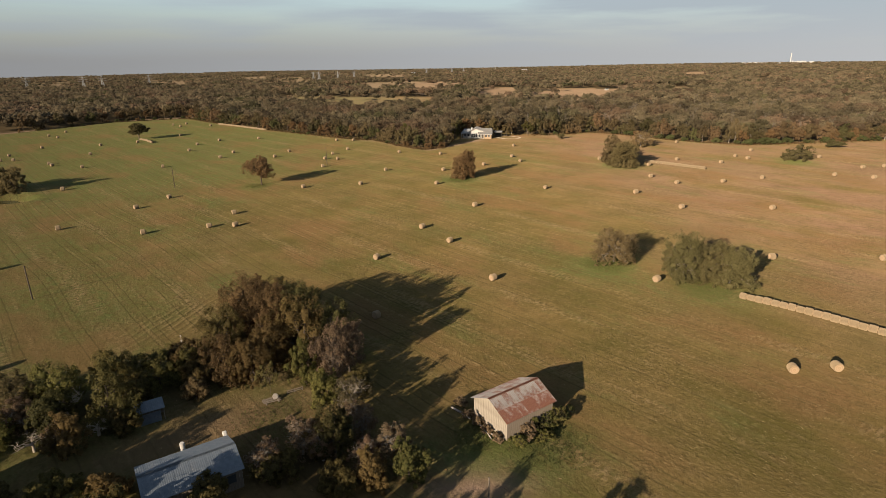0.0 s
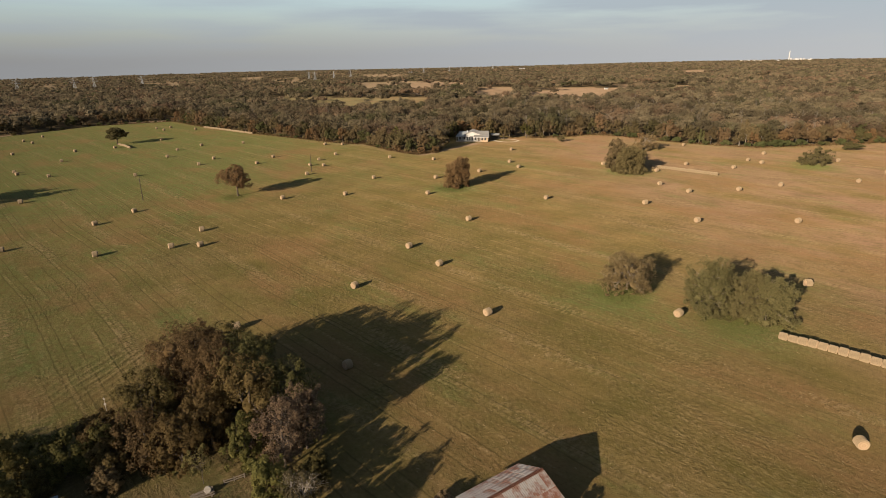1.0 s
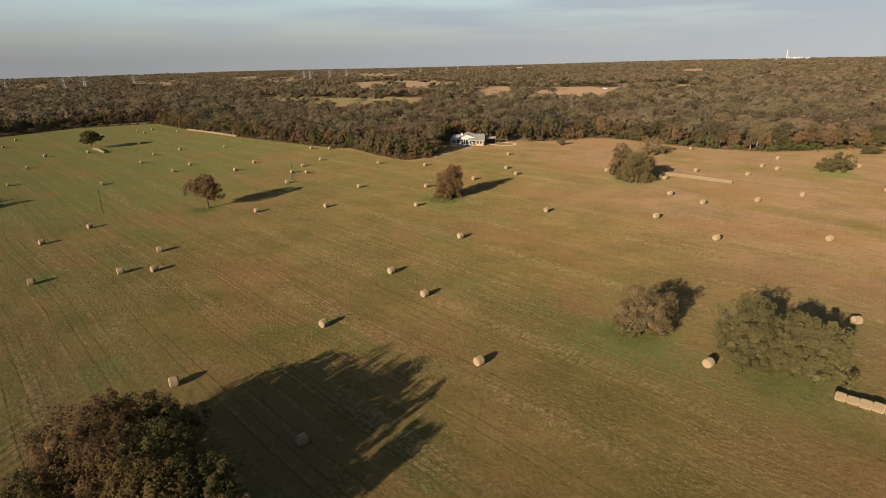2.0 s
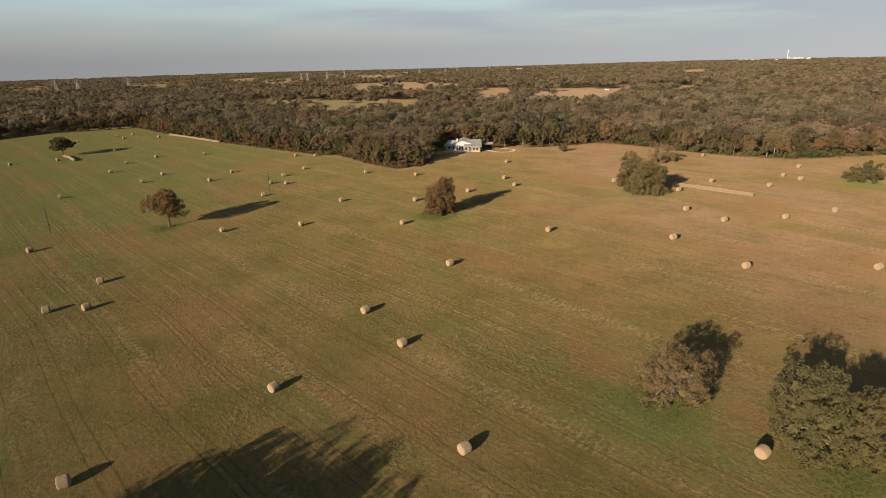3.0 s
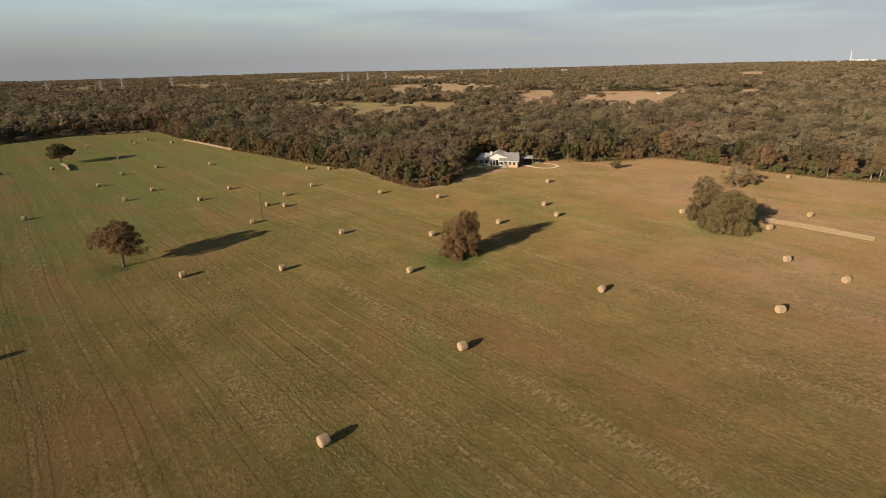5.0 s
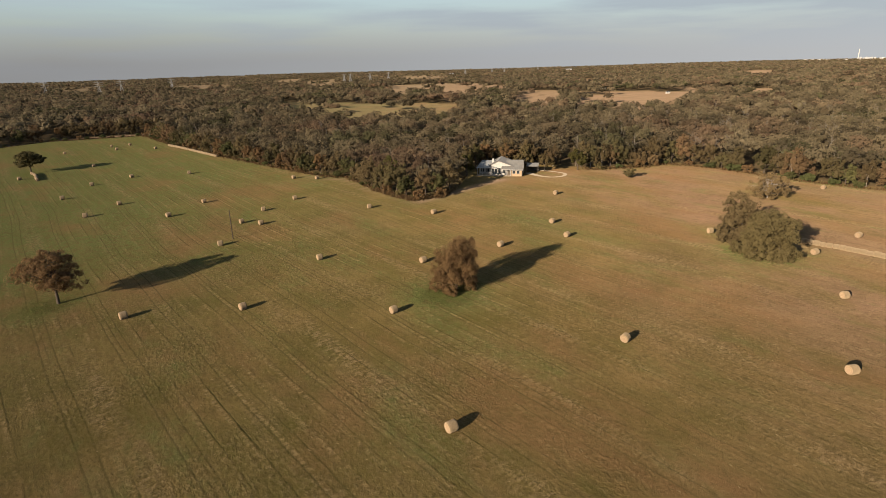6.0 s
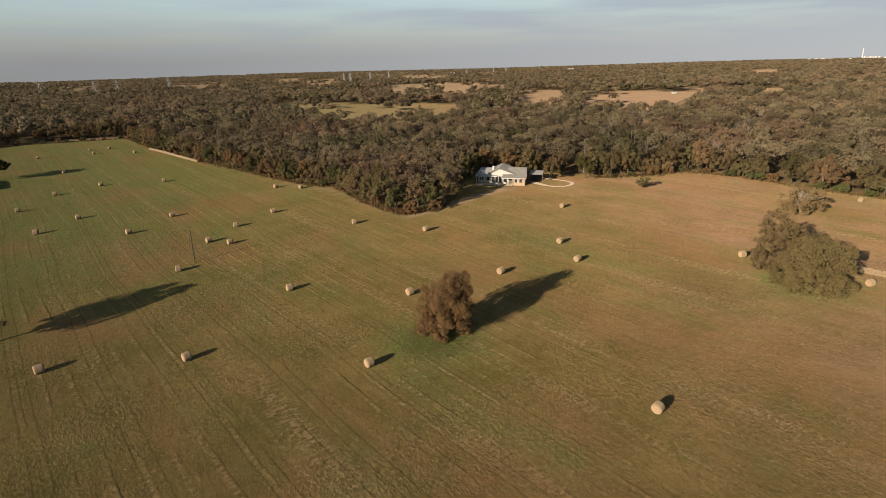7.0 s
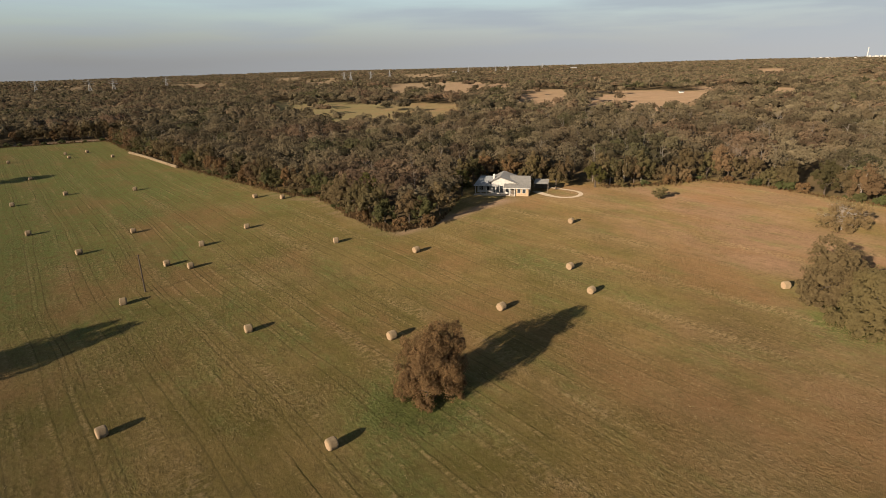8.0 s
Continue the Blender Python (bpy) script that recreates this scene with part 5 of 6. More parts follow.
# ---- farm buildings ----
def metal_roof(name, base1, base2, rust1, rust2, amount):
    m = Nodes(name, 0.55, 0.35)
    tone = m.mix(m.ramp(m.noise(1.2, 4), (0.3, 0.0), (0.7, 1.0)), base1, base2)
    rust = m.mix(m.ramp(m.noise(6, 5), (0.3, 0.0), (0.7, 1.0)), rust1, rust2)
    wear = m.n.new("ShaderNodeTexNoise")
    wear.noise_dimensions = "4D"
    wear.inputs["Scale"].default_value, wear.inputs["Detail"].default_value, wear.inputs["Roughness"].default_value = 0.9, 6.0, 0.72
    m.l.new(m.tc.outputs["Object"], wear.inputs["Vector"])
    m.l.new(m.math("MULTIPLY", m.rand(), 3.0), wear.inputs["W"])
    patch = wear.outputs["Fac"]
    sheet = m.math("MULTIPLY", m.math("SUBTRACT", m.rand(), 0.5), 0.12)
    f = m.ramp(m.math("ADD", patch, sheet), (0.60 - amount * 0.35, 0.0), (0.72 - amount * 0.3, 1.0))
    m.bump(m.noise(9, 4), 0.2, 0.02)
    return m.colour(m.mix(f, tone, rust))


M_RUSTY = metal_roof("rusty_tin", (0.19, 0.165, 0.155), (0.26, 0.235, 0.22), (0.105, 0.042, 0.027), (0.165, 0.078, 0.052), 0.82)
M_STREAKED = metal_roof("streaked_tin", (0.17, 0.155, 0.148), (0.25, 0.23, 0.215), (0.105, 0.042, 0.027), (0.165, 0.085, 0.058), 0.46)
# low blue tone takes in the shade and sky sheen on the sheds
M_TIN = metal_roof("shaded_weathered_tin", (0.075, 0.092, 0.115), (0.115, 0.135, 0.16), (0.06, 0.07, 0.082), (0.17, 0.185, 0.21), 0.25)
M_BOARD = simple("pale_weathered_board", (0.105, 0.088, 0.068), (0.200, 0.178, 0.148), 5.0, 0.9, 0.4, (1, 1, 0.15))
M_GREYWOOD = simple("grey_weathered_wood", (0.065, 0.052, 0.040), (0.125, 0.104, 0.083), 5.0, 0.9, 0.4, (1, 1, 0.15))
M_WHITE = simple("white_paint", (0.29, 0.28, 0.265), (0.37, 0.36, 0.345), 2.0, 0.6, 0.1)
M_GLASS = Nodes("window_glass", 0.08)
M_GLASS.bsdf.inputs["Specular IOR Level"].default_value = 0.5
M_GLASS = M_GLASS.colour((0.03, 0.035, 0.04))


def sheet_mesh(length, slope, waves, t=0.02, rib=0.009):
    """One corrugated roofing sheet: x across the ribs, y down the slope."""
    bm = bmesh.new()
    n = waves * 4
    rows = []
    for j in range(2):
        rows.append([bm.verts.new((length * i / n, -slope * j, rib * math.sin(2 * math.pi * i / 4))) for i in range(n + 1)])
    for i in range(n):
        bm.faces.new((rows[0][i], rows[1][i], rows[1][i + 1], rows[0][i + 1]))
    r = bmesh.ops.extrude_face_region(bm, geom=bm.faces[:])
    for v in r["geom"]:
        if isinstance(v, bmesh.types.BMVert):
            v.co.z -= t
    bmesh.ops.recalc_face_normals(bm, faces=bm.faces[:])
    return bm


def board_wall(parent, p0, p1, heights, board, mat, thick=0.03, rng=None):
    """Upright boards from p0 to p1; heights gives the top at each share of the way."""
    d = Vector((p1[0] - p0[0], p1[1] - p0[1], 0))
    n = max(1, round(d.length / board))
    turn = math.degrees(math.atan2(d.y, d.x))
    w = d.length / n
    for k in range(n):
        h0, h1 = heights(k / n), heights((k + 1) / n)
        bm = bmesh.new()
        lo = -0.05
        cut = rng.uniform(0, 0.05) if rng is not None else 0
        pts = [(0.008, lo), (w - 0.008, lo), (w - 0.008, h1 - cut), (0.008, h0 - cut)]
        a = [bm.verts.new((x, 0, z)) for x, z in pts]
        b = [bm.verts.new((x, thick, z)) for x, z in pts]
        bm.faces.new(a), bm.faces.new(b[::-1])
        for i in range(4):
            j = (i + 1) % 4
            bm.faces.new((a[j], a[i], b[i], b[j]))
        ob = part("board", bm, mat, parent)
        q = Vector((p0[0], p0[1], 0)) + d * (k / n)
        ob.matrix_basis = pose(q.x, q.y, 0, 0, 0, turn)


def gable_barn(name, x, y, turn, length, width, eave, ridge, label, roof_mat, wall_mat, over=0.3, sheets=9):
    """A gabled shed: length along local x, ridge along x."""
    rng = np.random.default_rng(77)
    root = thing(name, pose(x, y, 0, 0, 0, turn), label, "barn")
    L, W = length / 2, width / 2
    frame_bm = bmesh.new()
    for sx in (-1, 1):
        for sy in (-1, 1):
            box(frame_bm, sx * (L - 0.12) - 0.07, sx * (L - 0.12) + 0.07, sy * (W - 0.12) - 0.07, sy * (W - 0.12) + 0.07, -0.05, eave)
    box(frame_bm, -L + 0.05, L - 0.05, -0.06, 0.06, ridge - 0.24, ridge - 0.10)
    for sy in (-1, 1):
        box(frame_bm, -L + 0.05, L - 0.05, sy * (W - 0.12) - 0.05, sy * (W - 0.12) + 0.05, eave - 0.14, eave - 0.02)
    part("frame", frame_bm, M_GREYWOOD, root)
    gable = lambda s: eave + (ridge - eave) * (1 - abs(2 * s - 1)) - 0.03
    level = lambda s: eave - 0.03
    board_wall(root, (-L, W), (-L, -W), gable, 0.28, wall_mat, rng=rng)
    board_wall(root, (L, -W), (L, W), gable, 0.28, wall_mat, rng=rng)
    board_wall(root, (-L, -W), (L, -W), level, 0.30, M_GREYWOOD, rng=rng)
    board_wall(root, (L, W), (-L, W), level, 0.30, M_GREYWOOD, rng=rng)
    tilt = math.degrees(math.atan2(ridge - eave, W))
    slope = math.hypot(W, ridge - eave) + over
    sw = (length + 2 * over) / sheets
    courses = ((0.0, 0.52), (0.50, 0.50)) if roof_mat is M_RUSTY else ((0.0, 1.0),)
    for side, start, share in [(k, *c) for k in (0, 1) for c in courses]:
        tin = M_STREAKED if roof_mat is M_RUSTY and (side or not start) else roof_mat
        me = bm_mesh("roof_sheet", sheet_mesh(sw * 1.03, slope * share, 4, rib=0.009 if roof_mat is M_RUSTY else 0.005), tin)
        for k in range(sheets):
            ob = part("roof_sheet", me, None, root)
            lift = 0.012 * (k % 2) + rng.uniform(0, 0.006) + (0.022 if not start and len(courses) > 1 else 0)
            m = pose(-L - over + k * sw, 0, ridge + lift, tilt, 0, 0) @ Matrix.Translation((0, -slope * start, 0))
            if side:
                m = pose(0, 0, 0, 0, 0, 180) @ m
            ob.matrix_basis = m
    cap = bmesh.new()
    for sy in (-1, 1):
        a = [cap.verts.new(v) for v in ((-L - over, 0, ridge + 0.05), (L + over, 0, ridge + 0.05), (L + over, sy * 0.18, ridge + 0.05 - 0.18 * math.tan(radians(tilt)) + 0.012), (-L - over, sy * 0.18, ridge + 0.05 - 0.18 * math.tan(radians(tilt)) + 0.012))]
        cap.faces.new(a)
    bmesh.ops.solidify(cap, geom=cap.faces[:], thickness=0.008)
    part("ridge_cap", cap, roof_mat, root)
    return root


barn = gable_barn("barn", 7.65, 53.4, 35.0, 6.5, 5.5, 2.4, 3.7, "old board barn with a rusty corrugated tin roof", M_RUSTY, M_BOARD)
shed = gable_barn("shed", -23.3, 43.2, 33.7, 8.0, 5.6, 2.1, 3.0, "long low shed with a grey-blue tin roof", M_TIN, M_WHITE, 0.2, 12)
win = part("window", boxed(2.6, 3.4, -2.87, -2.79, 0.9, 1.7), M_GLASS, shed, "small dark window")
part("vent", boxed(3.7, 4.1, 2.5, 2.9, 2.3, 2.75, bevel=0.08), M_WHITE, shed, "white vent at the roof's corner")


def lean_to():
    root = thing("small_shed", pose(-32.2, 53.7, 0, 0, 0, 33) @ Matrix.Diagonal((0.84, 0.84, 0.84, 1)), "small open-fronted shed with a pale blue tin roof", "shed")
    tilt = 10.0
    for k in range(5):
        ob = part("roof_sheet", sheet_mesh(0.72, 2.3, 3), M_TIN, root)
        ob.matrix_basis = pose(-1.75 + 0.70 * k, 1.15, 2.25 + 0.01 * (k % 2), tilt, 0, 0)
    for sx in (-1.6, 1.6):
        for sy, h in ((-0.95, 1.80), (1.0, 2.15)):
            part("post", boxed(sx - 0.05, sx + 0.05, sy - 0.05, sy + 0.05, -0.05, h), M_GREYWOOD, root)
    part("back_wall", boxed(-1.6, 1.6, 0.98, 1.02, -0.05, 2.1), M_GREYWOOD, root)
    part("side_wall", boxed(-1.62, -1.58, -0.95, 0.95, -0.05, 1.85), M_GREYWOOD, root)
    part("front_wall", boxed(-1.6, 1.2, -0.97, -0.93, -0.05, 1.5), M_TIN, root)


lean_to()

# far shed roof at the west end of the thicket
west_shed = thing("small_shed", pose(-43.6, 42.2, 0, 0, 0, 33), "small tin-roofed shed half hidden by bushes", "shed")
for k in range(4):
    ob = part("roof_sheet", sheet_mesh(0.72, 2.2, 3), M_TIN, west_shed)
    ob.matrix_basis = pose(-1.4 + 0.70 * k, 1.1, 2.2 + 0.01 * (k % 2), 9, 0, 0)
part("wall", boxed(-1.3, 1.3, -0.9, 0.95, -0.05, 1.82), M_GREYWOOD, west_shed)

# ---- poles, posts and yard clutter ----
M_POLE = simple("creosoted_pole", (0.030, 0.022, 0.016), (0.055, 0.042, 0.032), 3.0, 0.9, 0.3, (1, 1, 0.2))


def pole(x, y, h, label, arm=True):
    root = thing("utility_pole", pose(x, y, 0), label, "pole", "poles across the meadow")
    part("post", tubes("post", [([(0, 0, -0.1), (0, 0, h)], [0.12, 0.09])], M_POLE, 8), None, root)
    cap = boxed(-0.05, 0.05, -0.42, 0.42, h - 0.35, h - 0.25) if arm else boxed(-0.09, 0.09, -0.09, 0.09, h, h + 0.06)
    part("crossarm" if arm else "cap", cap, M_POLE, root)


pole(-43.8, 216.0, 6.5, "dark wooden utility pole standing in the meadow", False)
pole(-83.9, 176.0, 6.4, "dark wooden utility pole on greener grass", False)
pole(-68.7, 88.0, 5.9, "dark leaning utility pole near the thicket", False)
post = thing("fence_post", pose(4.0, 40.7, 0), "single weathered wooden post by bare earth", "post")
part("post", tubes("post", [([(0, 0, -0.1), (0.03, 0, 2.7)], [0.09, 0.07])], M_GREYWOOD, 7), None, post)

M_LOG = simple("bleached_log", (0.13, 0.115, 0.10), (0.21, 0.19, 0.17), 4.0, 0.9, 0.5, (0.3, 1, 1))
for i, (a, b, r) in enumerate((((1.0, 55.2), (3.0, 53.0), 0.13), ((3.6, 52.4), (5.4, 49.9), 0.10), ((4.4, 51.0), (5.0, 49.6), 0.07))):
    log = thing("log", pose(a[0], a[1], r), "bleached fallen log lying beside the barn", "log", "logs beside the barn")
    e = Vector((b[0] - a[0], b[1] - a[1], 0))
    part("wood", tubes("wood", [([(0, 0, 0), e * 0.5 + Vector((0.05, 0.05, 0.02)), e], [r, r * 0.9, r * 0.75])], M_LOG, 8), None, log)

dish = thing("round_lid", pose(-19.4, 57.2, 0.55, 62, 0, 20), "pale round dish leaning against stacked timber", "dish")
bm = bmesh.new()
bmesh.ops.create_cone(bm, cap_ends=True, segments=24, radius1=0.34, radius2=0.28, depth=0.08)
part("bowl", bm, M_LOG, dish)
timber = thing("timber_stack", pose(-19.9, 57.1, 0, 0, 0, 32), "small stack of weathered boards on the grass", "timber")
for k in range(5):
    ob = part("board", boxed(-1.0, 1.0, -0.07, 0.07, 0, 0.05), M_GREYWOOD, timber)
    ob.matrix_basis = pose(0, -0.5 + 0.22 * k, 0.16 + 0.05 * (k % 2), 0, 0, 3 * k - 5)
for sx in (-0.7, 0.7):
    part("bearer", boxed(sx - 0.06, sx + 0.06, -0.65, 0.55, 0, 0.16), M_GREYWOOD, timber)
fence = thing("broken_fence", pose(-17.6, 58.9, 0, 0, 0, 30) @ Matrix.Diagonal((0.75, 0.75, 0.75, 1)), "low broken rail fence of grey boards", "fence")
for k in range(3):
    part("post", boxed(-1.2 + 1.2 * k - 0.05, -1.2 + 1.2 * k + 0.05, -0.05, 0.05, -0.05, 0.75), M_GREYWOOD, fence)
for k in range(2):
    part("rail", boxed(-1.3, 1.3, -0.09, -0.055, 0.25 + 0.3 * k, 0.37 + 0.3 * k), M_GREYWOOD, fence)
tank = thing("white_drum", pose(-26.4, 48.4, 0), "upright white plastic drum behind the long shed", "drum")
bm = bmesh.new()
bmesh.ops.create_cone(bm, cap_ends=True, segments=20, radius1=0.24, radius2=0.24, depth=0.9, matrix=Matrix.Translation((0, 0, 0.45)))
bmesh.ops.bevel(bm, geom=[e for e in bm.edges if abs(e.verts[0].co.z - e.verts[1].co.z) < 1e-4], offset=0.06, segments=2, affect="EDGES")
part("shell", bm, M_WHITE, tank)
marker = thing("marker_post", pose(-36.0, 70.5, 0), "thin post with white plates at the thicket's edge", "post")
part("post", tubes("post", [([(0, 0, -0.1), (0, 0, 1.9)], [0.04, 0.03])], M_LOG, 6), None, marker)
part("plate", boxed(-0.13, 0.13, -0.03, 0.0, 0.9, 1.15), M_LOG, marker, "white plate")
part("plate", boxed(-0.1, 0.1, -0.03, 0.0, 1.65, 1.83), M_LOG, marker, "white plate")

# ---- the house at the wood's edge ----
M_STONE = simple("tan_stone", (0.24, 0.165, 0.10), (0.36, 0.27, 0.18), 3.0, 0.9, 0.4)
M_SHINGLE = simple("grey_metal_roof", (0.085, 0.082, 0.078), (0.12, 0.115, 0.108), 1.5, 0.5, 0.1)
M_PALE_ROOF = simple("pale_metal_roof", (0.10, 0.105, 0.11), (0.145, 0.15, 0.155), 1.5, 0.45, 0.1)
M_DRIVE = simple("pale_gravel", (0.15, 0.122, 0.092), (0.21, 0.175, 0.135), 2.0, 0.95, 0.3)


def roof_slab(pts, t=0.12):
    """A roof plane of the given corners with thickness."""
    bm = bmesh.new()
    bm.faces.new([bm.verts.new(p) for p in pts])
    bmesh.ops.recalc_face_normals(bm, faces=bm.faces[:])
    r = bmesh.ops.extrude_face_region(bm, geom=bm.faces[:])
    for v in r["geom"]:
        if isinstance(v, bmesh.types.BMVert):
            v.co.z -= t
    bmesh.ops.recalc_face_normals(bm, faces=bm.faces[:])
    return bm


def house():
    root = thing("house", pose(9.6, 288.4, 0, 0, 0, -8.5), "single-storey ranch house of tan stone with grey metal roofs", "house")
    # walls
    part("wall", boxed(8.0, 15.0, 0.9, 8.0, -0.1, 2.62), M_STONE, root, "tan stone wall")
    part("wall", boxed(11.5, 15.0, -1.3, 0.897, -0.1, 2.36), M_STONE, root, "tan stone wall of the front room")
    part("wall", boxed(0.4, 6.0, 2.2, 9.0, -0.1, 2.62), M_WHITE, root, "white wall")
    centre = bmesh.new()
    pts = [(4.4, -0.1), (11.9, -0.1), (11.9, 2.85), (7.0, 4.55), (4.4, 3.2)]
    a = [centre.verts.new((x, 0.7, z)) for x, z in pts]
    b = [centre.verts.new((x, 9.5, z)) for x, z in pts]
    centre.faces.new(a), centre.faces.new(b[::-1])
    for i in range(5):
        j = (i + 1) % 5
        centre.faces.new((a[j], a[i], b[i], b[j]))
    part("wall", centre, M_WHITE, root, "white boarded gable wall")
    # roofs
    part("roof", roof_slab([(7.0, 0.2, 4.85), (12.6, 0.2, 2.92), (12.6, 9.9, 2.92), (7.0, 9.9, 4.85)]), M_SHINGLE, root)
    part("roof", roof_slab([(7.0, 0.2, 4.85), (7.0, 9.9, 4.85), (3.8, 9.9, 3.2), (3.8, 0.2, 3.2)]), M_SHINGLE, root)
    part("roof", roof_slab([(9.4, 0.3, 2.90), (15.5, 0.3, 2.90), (15.0, 4.6, 4.5), (9.4, 4.6, 4.5)]), M_SHINGLE, root)
    part("roof", roof_slab([(9.4, 4.6, 4.5), (15.0, 4.6, 4.5), (15.5, 8.6, 2.72), (9.4, 8.6, 2.72)]), M_SHINGLE, root)
    part("roof", roof_slab([(8.2, -1.9, 2.30), (15.5, -1.9, 2.30), (15.5, 0.62, 2.98), (8.2, 0.62, 2.98)]), M_SHINGLE, root, "grey metal roof over the porch")
    part("roof", roof_slab([(-0.3, 0.1, 2.40), (6.6, 0.1, 2.40), (6.0, 5.2, 4.15), (0.9, 5.2, 4.15)]), M_PALE_ROOF, root, "pale blue-grey metal roof")
    part("roof", roof_slab([(0.9, 5.2, 4.15), (6.0, 5.2, 4.15), (6.6, 9.6, 2.6), (-0.3, 9.6, 2.6)]), M_PALE_ROOF, root, "pale blue-grey metal roof")
    part("roof", roof_slab([(-0.3, 0.1, 2.40), (0.9, 5.2, 4.15), (-0.3, 9.6, 2.6)]), M_PALE_ROOF, root, "pale blue-grey hip of the roof")
    for k in range(13):
        x = 8.5 + 0.55 * k
        part("roof_seam", roof_slab([(x, -1.9, 2.34), (x + 0.05, -1.9, 2.34), (x + 0.05, 0.6, 3.02), (x, 0.6, 3.02)], 0.05), M_SHINGLE, root)
    for k in range(9):
        x = 1.2 + 0.55 * k
        part("roof_seam", roof_slab([(x, 0.15, 2.46), (x + 0.05, 0.15, 2.46), (x + 0.05, 5.1, 4.16), (x, 5.1, 4.16)], 0.05), M_PALE_ROOF, root)
    side = bmesh.new()
    pts = ((0.9, 2.6), (8.0, 2.6), (4.6, 4.36))
    a = [side.verts.new((14.9, y, z)) for y, z in pts]
    b = [side.verts.new((15.0, y, z)) for y, z in pts]
    side.faces.new(a[::-1]), side.faces.new(b)
    for i in range(3):
        side.faces.new((a[i], a[(i + 1) % 3], b[(i + 1) % 3], b[i]))
    part("gable", side, M_STONE, root)
    part("chimney", boxed(4.6, 5.2, 3.4, 4.0, 3.0, 4.9, bevel=0.03), M_WHITE, root, "white chimney")
    part("fascia", boxed(8.2, 15.5, -1.96, -1.9, 2.12, 2.30), M_WHITE, root, "white board along the eave")
    part("fascia", boxed(-0.3, 6.6, 0.03, 0.09, 2.22, 2.40), M_WHITE, root, "white board along the eave")
    # porch
    for x, y in ((0.1, 0.35), (1.7, 0.35), (3.3, 0.35), (8.4, -1.7), (9.9, -1.7), (11.3, -1.7)):
        part("porch_post", boxed(x - 0.08, x + 0.08, y - 0.08, y + 0.08, -0.05, 2.2), M_WHITE, root)
    part("porch_floor", boxed(0.0, 11.4, -1.85, 0.69, -0.1, 0.10), M_DRIVE, root)
    # windows and doors
    for x, w, z0, z1, y in ((4.9, 0.8, 0.4, 2.3, 0.7), (5.95, 0.8, 0.4, 2.3, 0.7), (7.0, 0.8, 0.4, 2.3, 0.7), (8.6, 0.8, 0.6, 2.1, 0.7), (12.0, 0.8, 0.9, 1.9, -1.3), (13.4, 0.8, 0.9, 1.9, -1.3), (1.0, 1.0, 0.7, 2.0, 2.2), (2.8, 1.0, 0.7, 2.0, 2.2)):
        w_ob = part("window", boxed(x, x + w, y - 0.06, y - 0.02, z0, z1), M_GLASS, root)
        fr = bmesh.new()
        box(fr, x - 0.08, x, y - 0.09, y, z0 - 0.08, z1 + 0.08), box(fr, x + w, x + w + 0.08, y - 0.09, y, z0 - 0.08, z1 + 0.08)
        box(fr, x, x + w, y - 0.09, y, z1, z1 + 0.08), box(fr, x, x + w, y - 0.09, y, z0 - 0.08, z0)
        part("frame", fr, M_WHITE, w_ob)
    part("door", boxed(10.1, 11.0, 0.62, 0.68, 0.12, 2.2), M_GREYWOOD, root)
    # carport
    part("carport_roof", roof_slab([(16.0, 4.0, 2.5), (20.0, 4.0, 2.5), (20.0, 9.5, 2.75), (16.0, 9.5, 2.75)]), M_SHINGLE, root)
    for x in (16.1, 19.9):
        for y in (4.2, 9.3):
            part("carport_post", boxed(x - 0.07, x + 0.07, y - 0.07, y + 0.07, -0.05, 2.5), M_GREYWOOD, root)
    part("carport_wall", boxed(16.1, 19.9, 9.25, 9.35, -0.05, 2.6), M_GREYWOOD, root)
    return root


house()


def smoothed(pts):
    """Three points for each, rounded between neighbours."""
    out = []
    for i, p in enumerate(pts):
        p = Vector(p)
        a, b = Vector(pts[max(i - 1, 0)]), Vector(pts[min(i + 1, len(pts) - 1)])
        mid = p * 0.75 + (a + b) * 0.125
        out += [p.lerp(a, 0.33), mid, p.lerp(b, 0.33)]
    return [tuple(q) for q in out]


def drive():
    """The pale loop of gravel beside the house."""
    pts = [(26.6, 291.2), (29.0, 287.0), (31.8, 283.9), (35.0, 283.3), (37.8, 285.0), (39.2, 288.6), (37.6, 291.6), (34.6, 293.8), (31.0, 296.0), (27.0, 298.5)]
    w = [1.1, 1.0, 0.7, 0.6, 0.6, 0.6, 0.55, 0.55, 0.6, 0.7]
    pts, w = smoothed(pts), [v for k in w for v in (k, k, k)]
    bm = bmesh.new()
    rows = []
    for i, p in enumerate(pts):
        a, b = Vector(pts[max(i - 1, 0)]), Vector(pts[min(i + 1, len(pts) - 1)])
        d = (b - a).normalized()
        n = Vector((-d.y, d.x))
        rows.append([bm.verts.new((p[0] + n.x * s * w[i], p[1] + n.y * s * w[i], 0.03 if abs(s) < 1 else 0.005)) for s in (-1, -0.7, 0.7, 1)])
    for a, b in zip(rows, rows[1:]):
        for k in range(3):
            bm.faces.new((a[k], a[k + 1], b[k + 1], b[k]))
    me = bm_mesh("driveway", bm, M_DRIVE)
    tagged(new("driveway", me), "pale gravel driveway looping beside the house", "driveway", kind="structure")


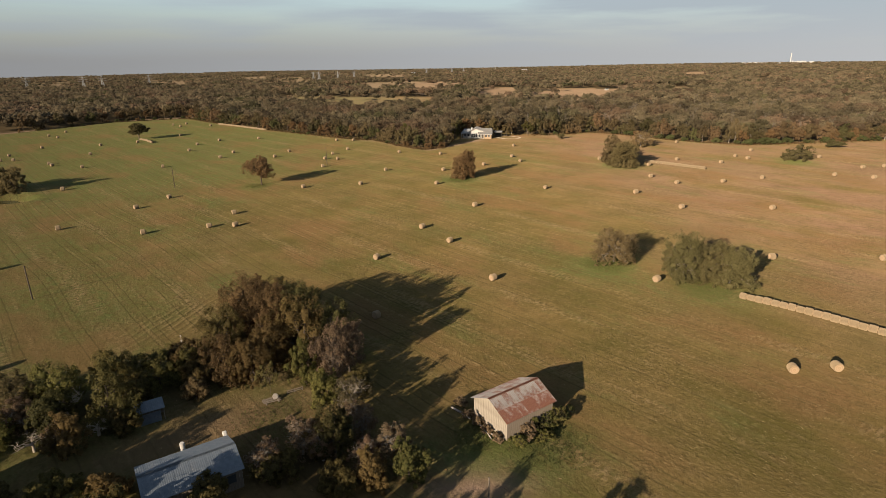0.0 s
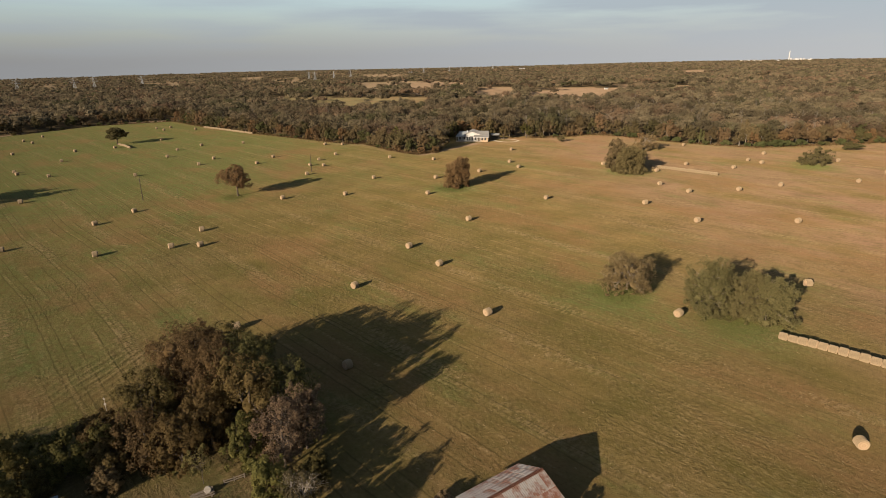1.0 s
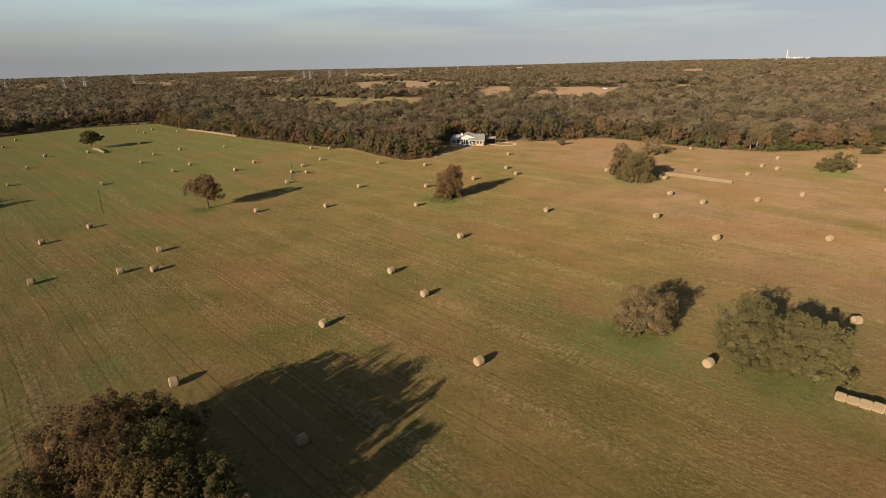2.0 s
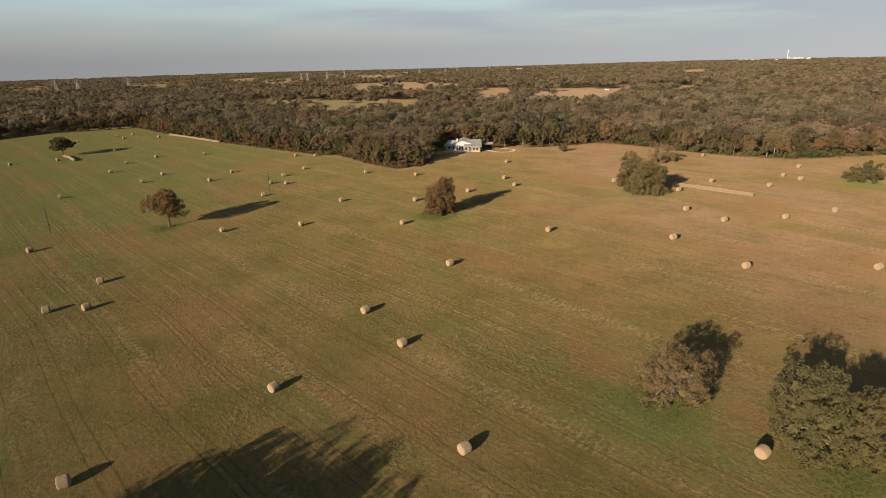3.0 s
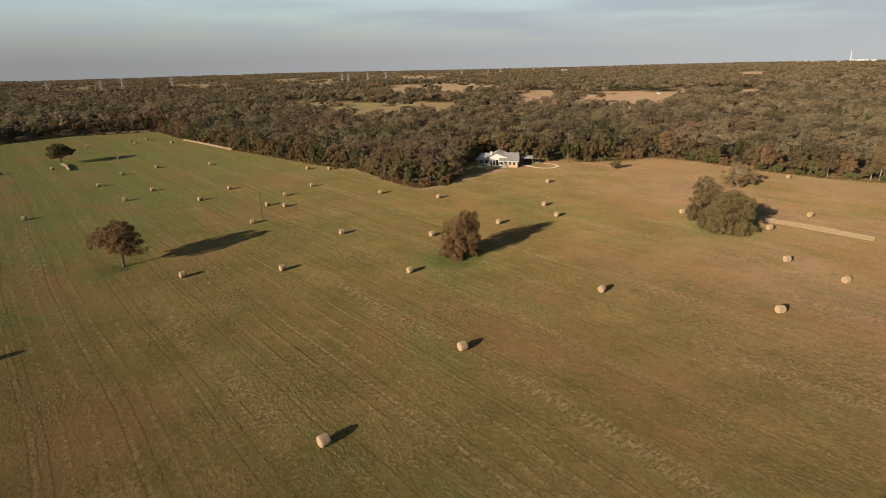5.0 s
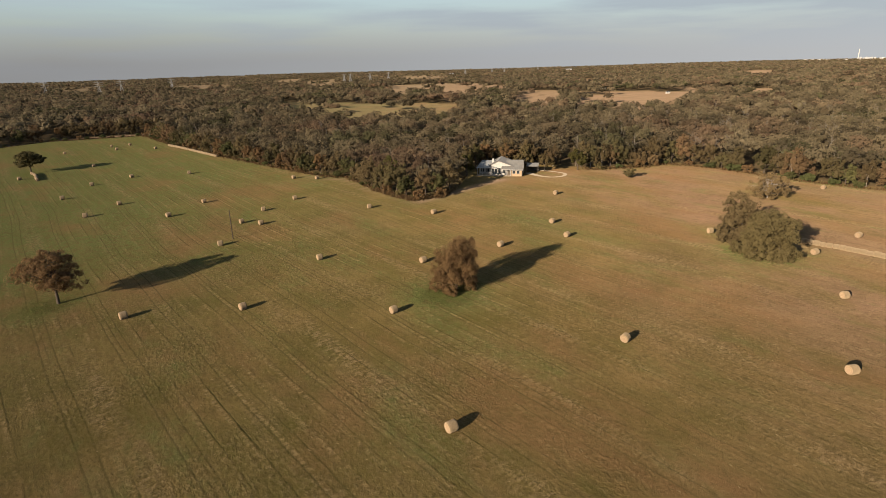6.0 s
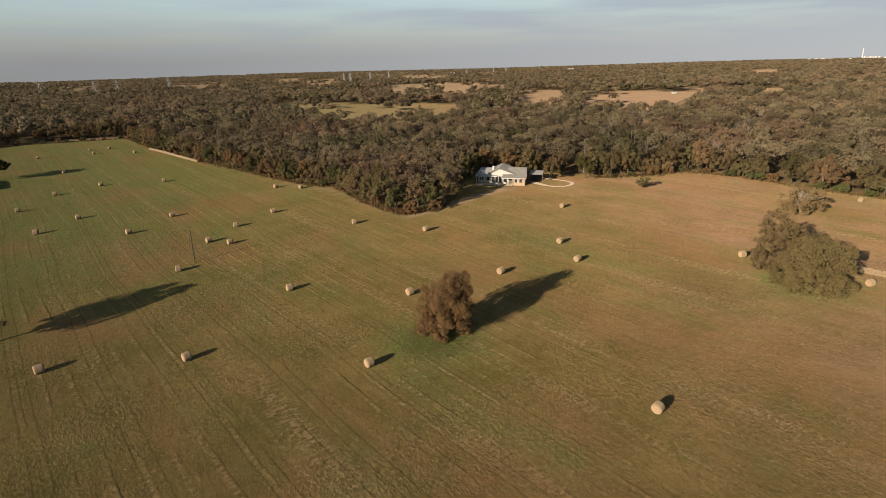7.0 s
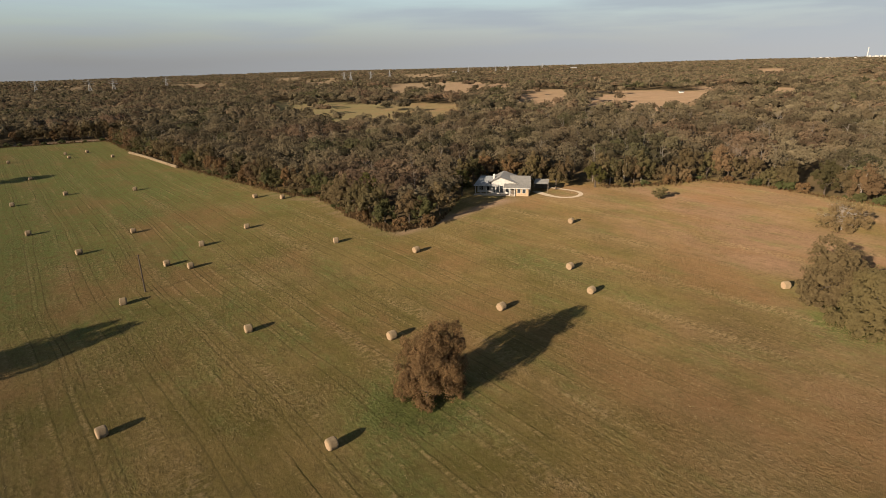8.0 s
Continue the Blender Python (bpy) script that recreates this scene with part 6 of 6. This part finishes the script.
drive()
tree("oak_tree", 301, 32.6, 293.6, 6.6, 3.2, 1.2, "small oak beside the gravel drive", leaves=1100, leaf=0.36, mat=M_OAK)
tree("oak_tree", 302, 5.6, 296.5, 8.2, 3.6, 1.0, "oak shading the end of the house", leaves=1300, leaf=0.4, mat=M_OAK)
tree("oak_tree", 303, 44.0, 296.0, 7.4, 3.4, 1.4, "oak by the turn of the gravel drive", leaves=1100, leaf=0.4, mat=M_GREEN)
tree("oak_tree", 304, 26.0, 303.0, 8.8, 3.8, 1.0, "oak behind the house", leaves=1100, leaf=0.4, mat=M_OAK)
tree("oak_tree", 305, 13.0, 304.0, 8.6, 3.6, 1.0, "russet oak behind the house", leaves=1100, leaf=0.4, mat=M_RUSSET)

tree("oak_tree", 306, -17.0, 272.5, 9.6, 3.4, 0.6, "yellow-green tree standing out among brown oaks", leaves=2600, leaf=0.24, mat=M_YELLOW, lobes=10)
for i, (x, y, h, r, mt) in enumerate(((3.2, 279.5, 7.4, 2.8, M_OAK), (6.2, 286.5, 8.0, 2.9, M_GREEN), (0.5, 271.0, 6.8, 3.0, M_OAK), (9.0, 299.0, 8.4, 3.0, M_OAK), (19.5, 304.5, 8.2, 3.2, M_RUSSET))):
    tree("oak_tree", 310 + i, x, y, h, r, 1.6, "slender oak on the lawn beside the house", leaves=1500, leaf=0.28, mat=mt, lobes=9, core=0.6, group="oaks round the house")

# ---- far away: pylons, farms, a works with a chimney ----
M_STEEL = simple("galvanised_steel", (0.16, 0.165, 0.17), (0.24, 0.245, 0.25), 0.5, 0.6, 0.0, metallic=0.3)
M_CONCRETE = simple("pale_concrete", (0.30, 0.29, 0.28), (0.36, 0.35, 0.34), 0.05, 0.9, 0.0)


def pylon_mesh(h=25.0):
    p = []
    for sx in (-1, 1):
        for sy in (-1, 1):
            p.append(([(sx * 4.0, sy * 4.0, 0), (sx * 1.1, sy * 1.1, h * 0.62), (sx * 0.4, sy * 0.4, h)], [0.45, 0.4, 0.3]))
    for k in range(6):
        z0, z1 = h * 0.1 * k, h * 0.1 * (k + 1)
        w0, w1 = 4.0 - 2.9 * z0 / (h * 0.62), 4.0 - 2.9 * z1 / (h * 0.62)
        for sy in (-1, 1):
            p.append(([(-w0, sy * w0, z0), (w1, sy * w1, z1)], [0.2, 0.2]))
            p.append(([(w0, sy * w0, z0), (-w1, sy * w1, z1)], [0.2, 0.2]))
    for z in (0.66, 0.78, 0.9):
        p.append(([(-7, 0, h * z), (0, 0, h * z + 1.0), (7, 0, h * z)], [0.25, 0.4, 0.25]))
    return tubes("lattice", p, M_STEEL, 4)


PYLONS = [(-780, 1116), (-632, 1048), (-645, 1130), (-618, 1256), (-336, 1558), (-330, 1600), (-282, 1616), (-267, 1815), (-60, 2300), (40, 2400), (90, 2500), (240, 2700)]
first = None
for x, y in PYLONS:
    m = Matrix.Translation((x, y, float(land(x, y)))) @ pose(0, 0, 0, 0, 0, 35)
    if first is None:
        first = thing("pylon", m, "far grey lattice power pylon above the woods", "pylon", "line of pylons")
        part("lattice", pylon_mesh(), None, first)
    else:
        copy_thing(first, m)


def farm(x, y, w, d, h, turn, label, mat, roof):
    """A far gabled building."""
    z = float(land(x, y))
    root = thing("farm_building", pose(x, y, z, 0, 0, turn), label, "building", "far farm buildings")
    part("wall", boxed(-w / 2, w / 2, -d / 2, d / 2, -0.5, h), mat, root)
    part("roof", roof_slab([(-w / 2 - 0.5, -d / 2 - 0.5, h), (w / 2 + 0.5, -d / 2 - 0.5, h), (w / 2 + 0.5, 0, h + d * 0.22), (-w / 2 - 0.5, 0, h + d * 0.22)], 0.3), roof, root)
    part("roof", roof_slab([(-w / 2 - 0.5, 0, h + d * 0.22), (w / 2 + 0.5, 0, h + d * 0.22), (w / 2 + 0.5, d / 2 + 0.5, h), (-w / 2 - 0.5, d / 2 + 0.5, h)], 0.3), roof, root)
    for k in range(2):
        part("window", boxed(-w / 4 + k * w / 2 - 0.7, -w / 4 + k * w / 2 + 0.7, -d / 2 - 0.06, -d / 2 - 0.01, 1.0, 2.4), M_GLASS, root)


for x, y, w, d, h, a in ((254, 1012, 7, 5, 3.0, 5), (272, 1002, 6, 5, 3.0, -8), (294, 986, 8, 5, 3.0, 4), (206, 741, 4, 2.0, 1.6, 10), (159, 857, 8, 5, 2.8, 8), (344, 2501, 22, 10, 9, 0),
                           (-702, 1080, 26, 8, 4.5, -30), (-668, 1084, 16, 8, 4.5, -30), (-735, 1076, 14, 8, 4.2, -30), (-110, 2300, 14, 9, 8, 0)):
    farm(x, y, w, d, h, a, "small white farm building among distant trees", M_WHITE, M_PALE_ROOF)


def works():
    x, y = 2385, 4110
    z = float(land(x, y))
    root = thing("power_station", pose(x, y, z, 0, 0, -30), "pale power station with one tall chimney on the skyline", "power station")
    part("chimney", tubes("chimney", [([(0, 0, -5), (0, 0, 66)], [3.4, 2.0])], M_CONCRETE, 12), None, root)
    rng = np.random.default_rng(3)
    for k in range(9):
        cx, w, h = 15 + 14 * k + rng.uniform(-3, 3), rng.uniform(8, 16), rng.uniform(4, 16)
        part("block", boxed(cx - w / 2, cx + w / 2, -12, 12, -5, h + 4), M_CONCRETE, root)
    for k in range(8):
        cx, w = -30 - 36 * k, rng.uniform(14, 30)
        part("hall", boxed(cx - w / 2, cx + w / 2, -12, 12, -5, rng.uniform(6, 10)), M_CONCRETE, root)


works()
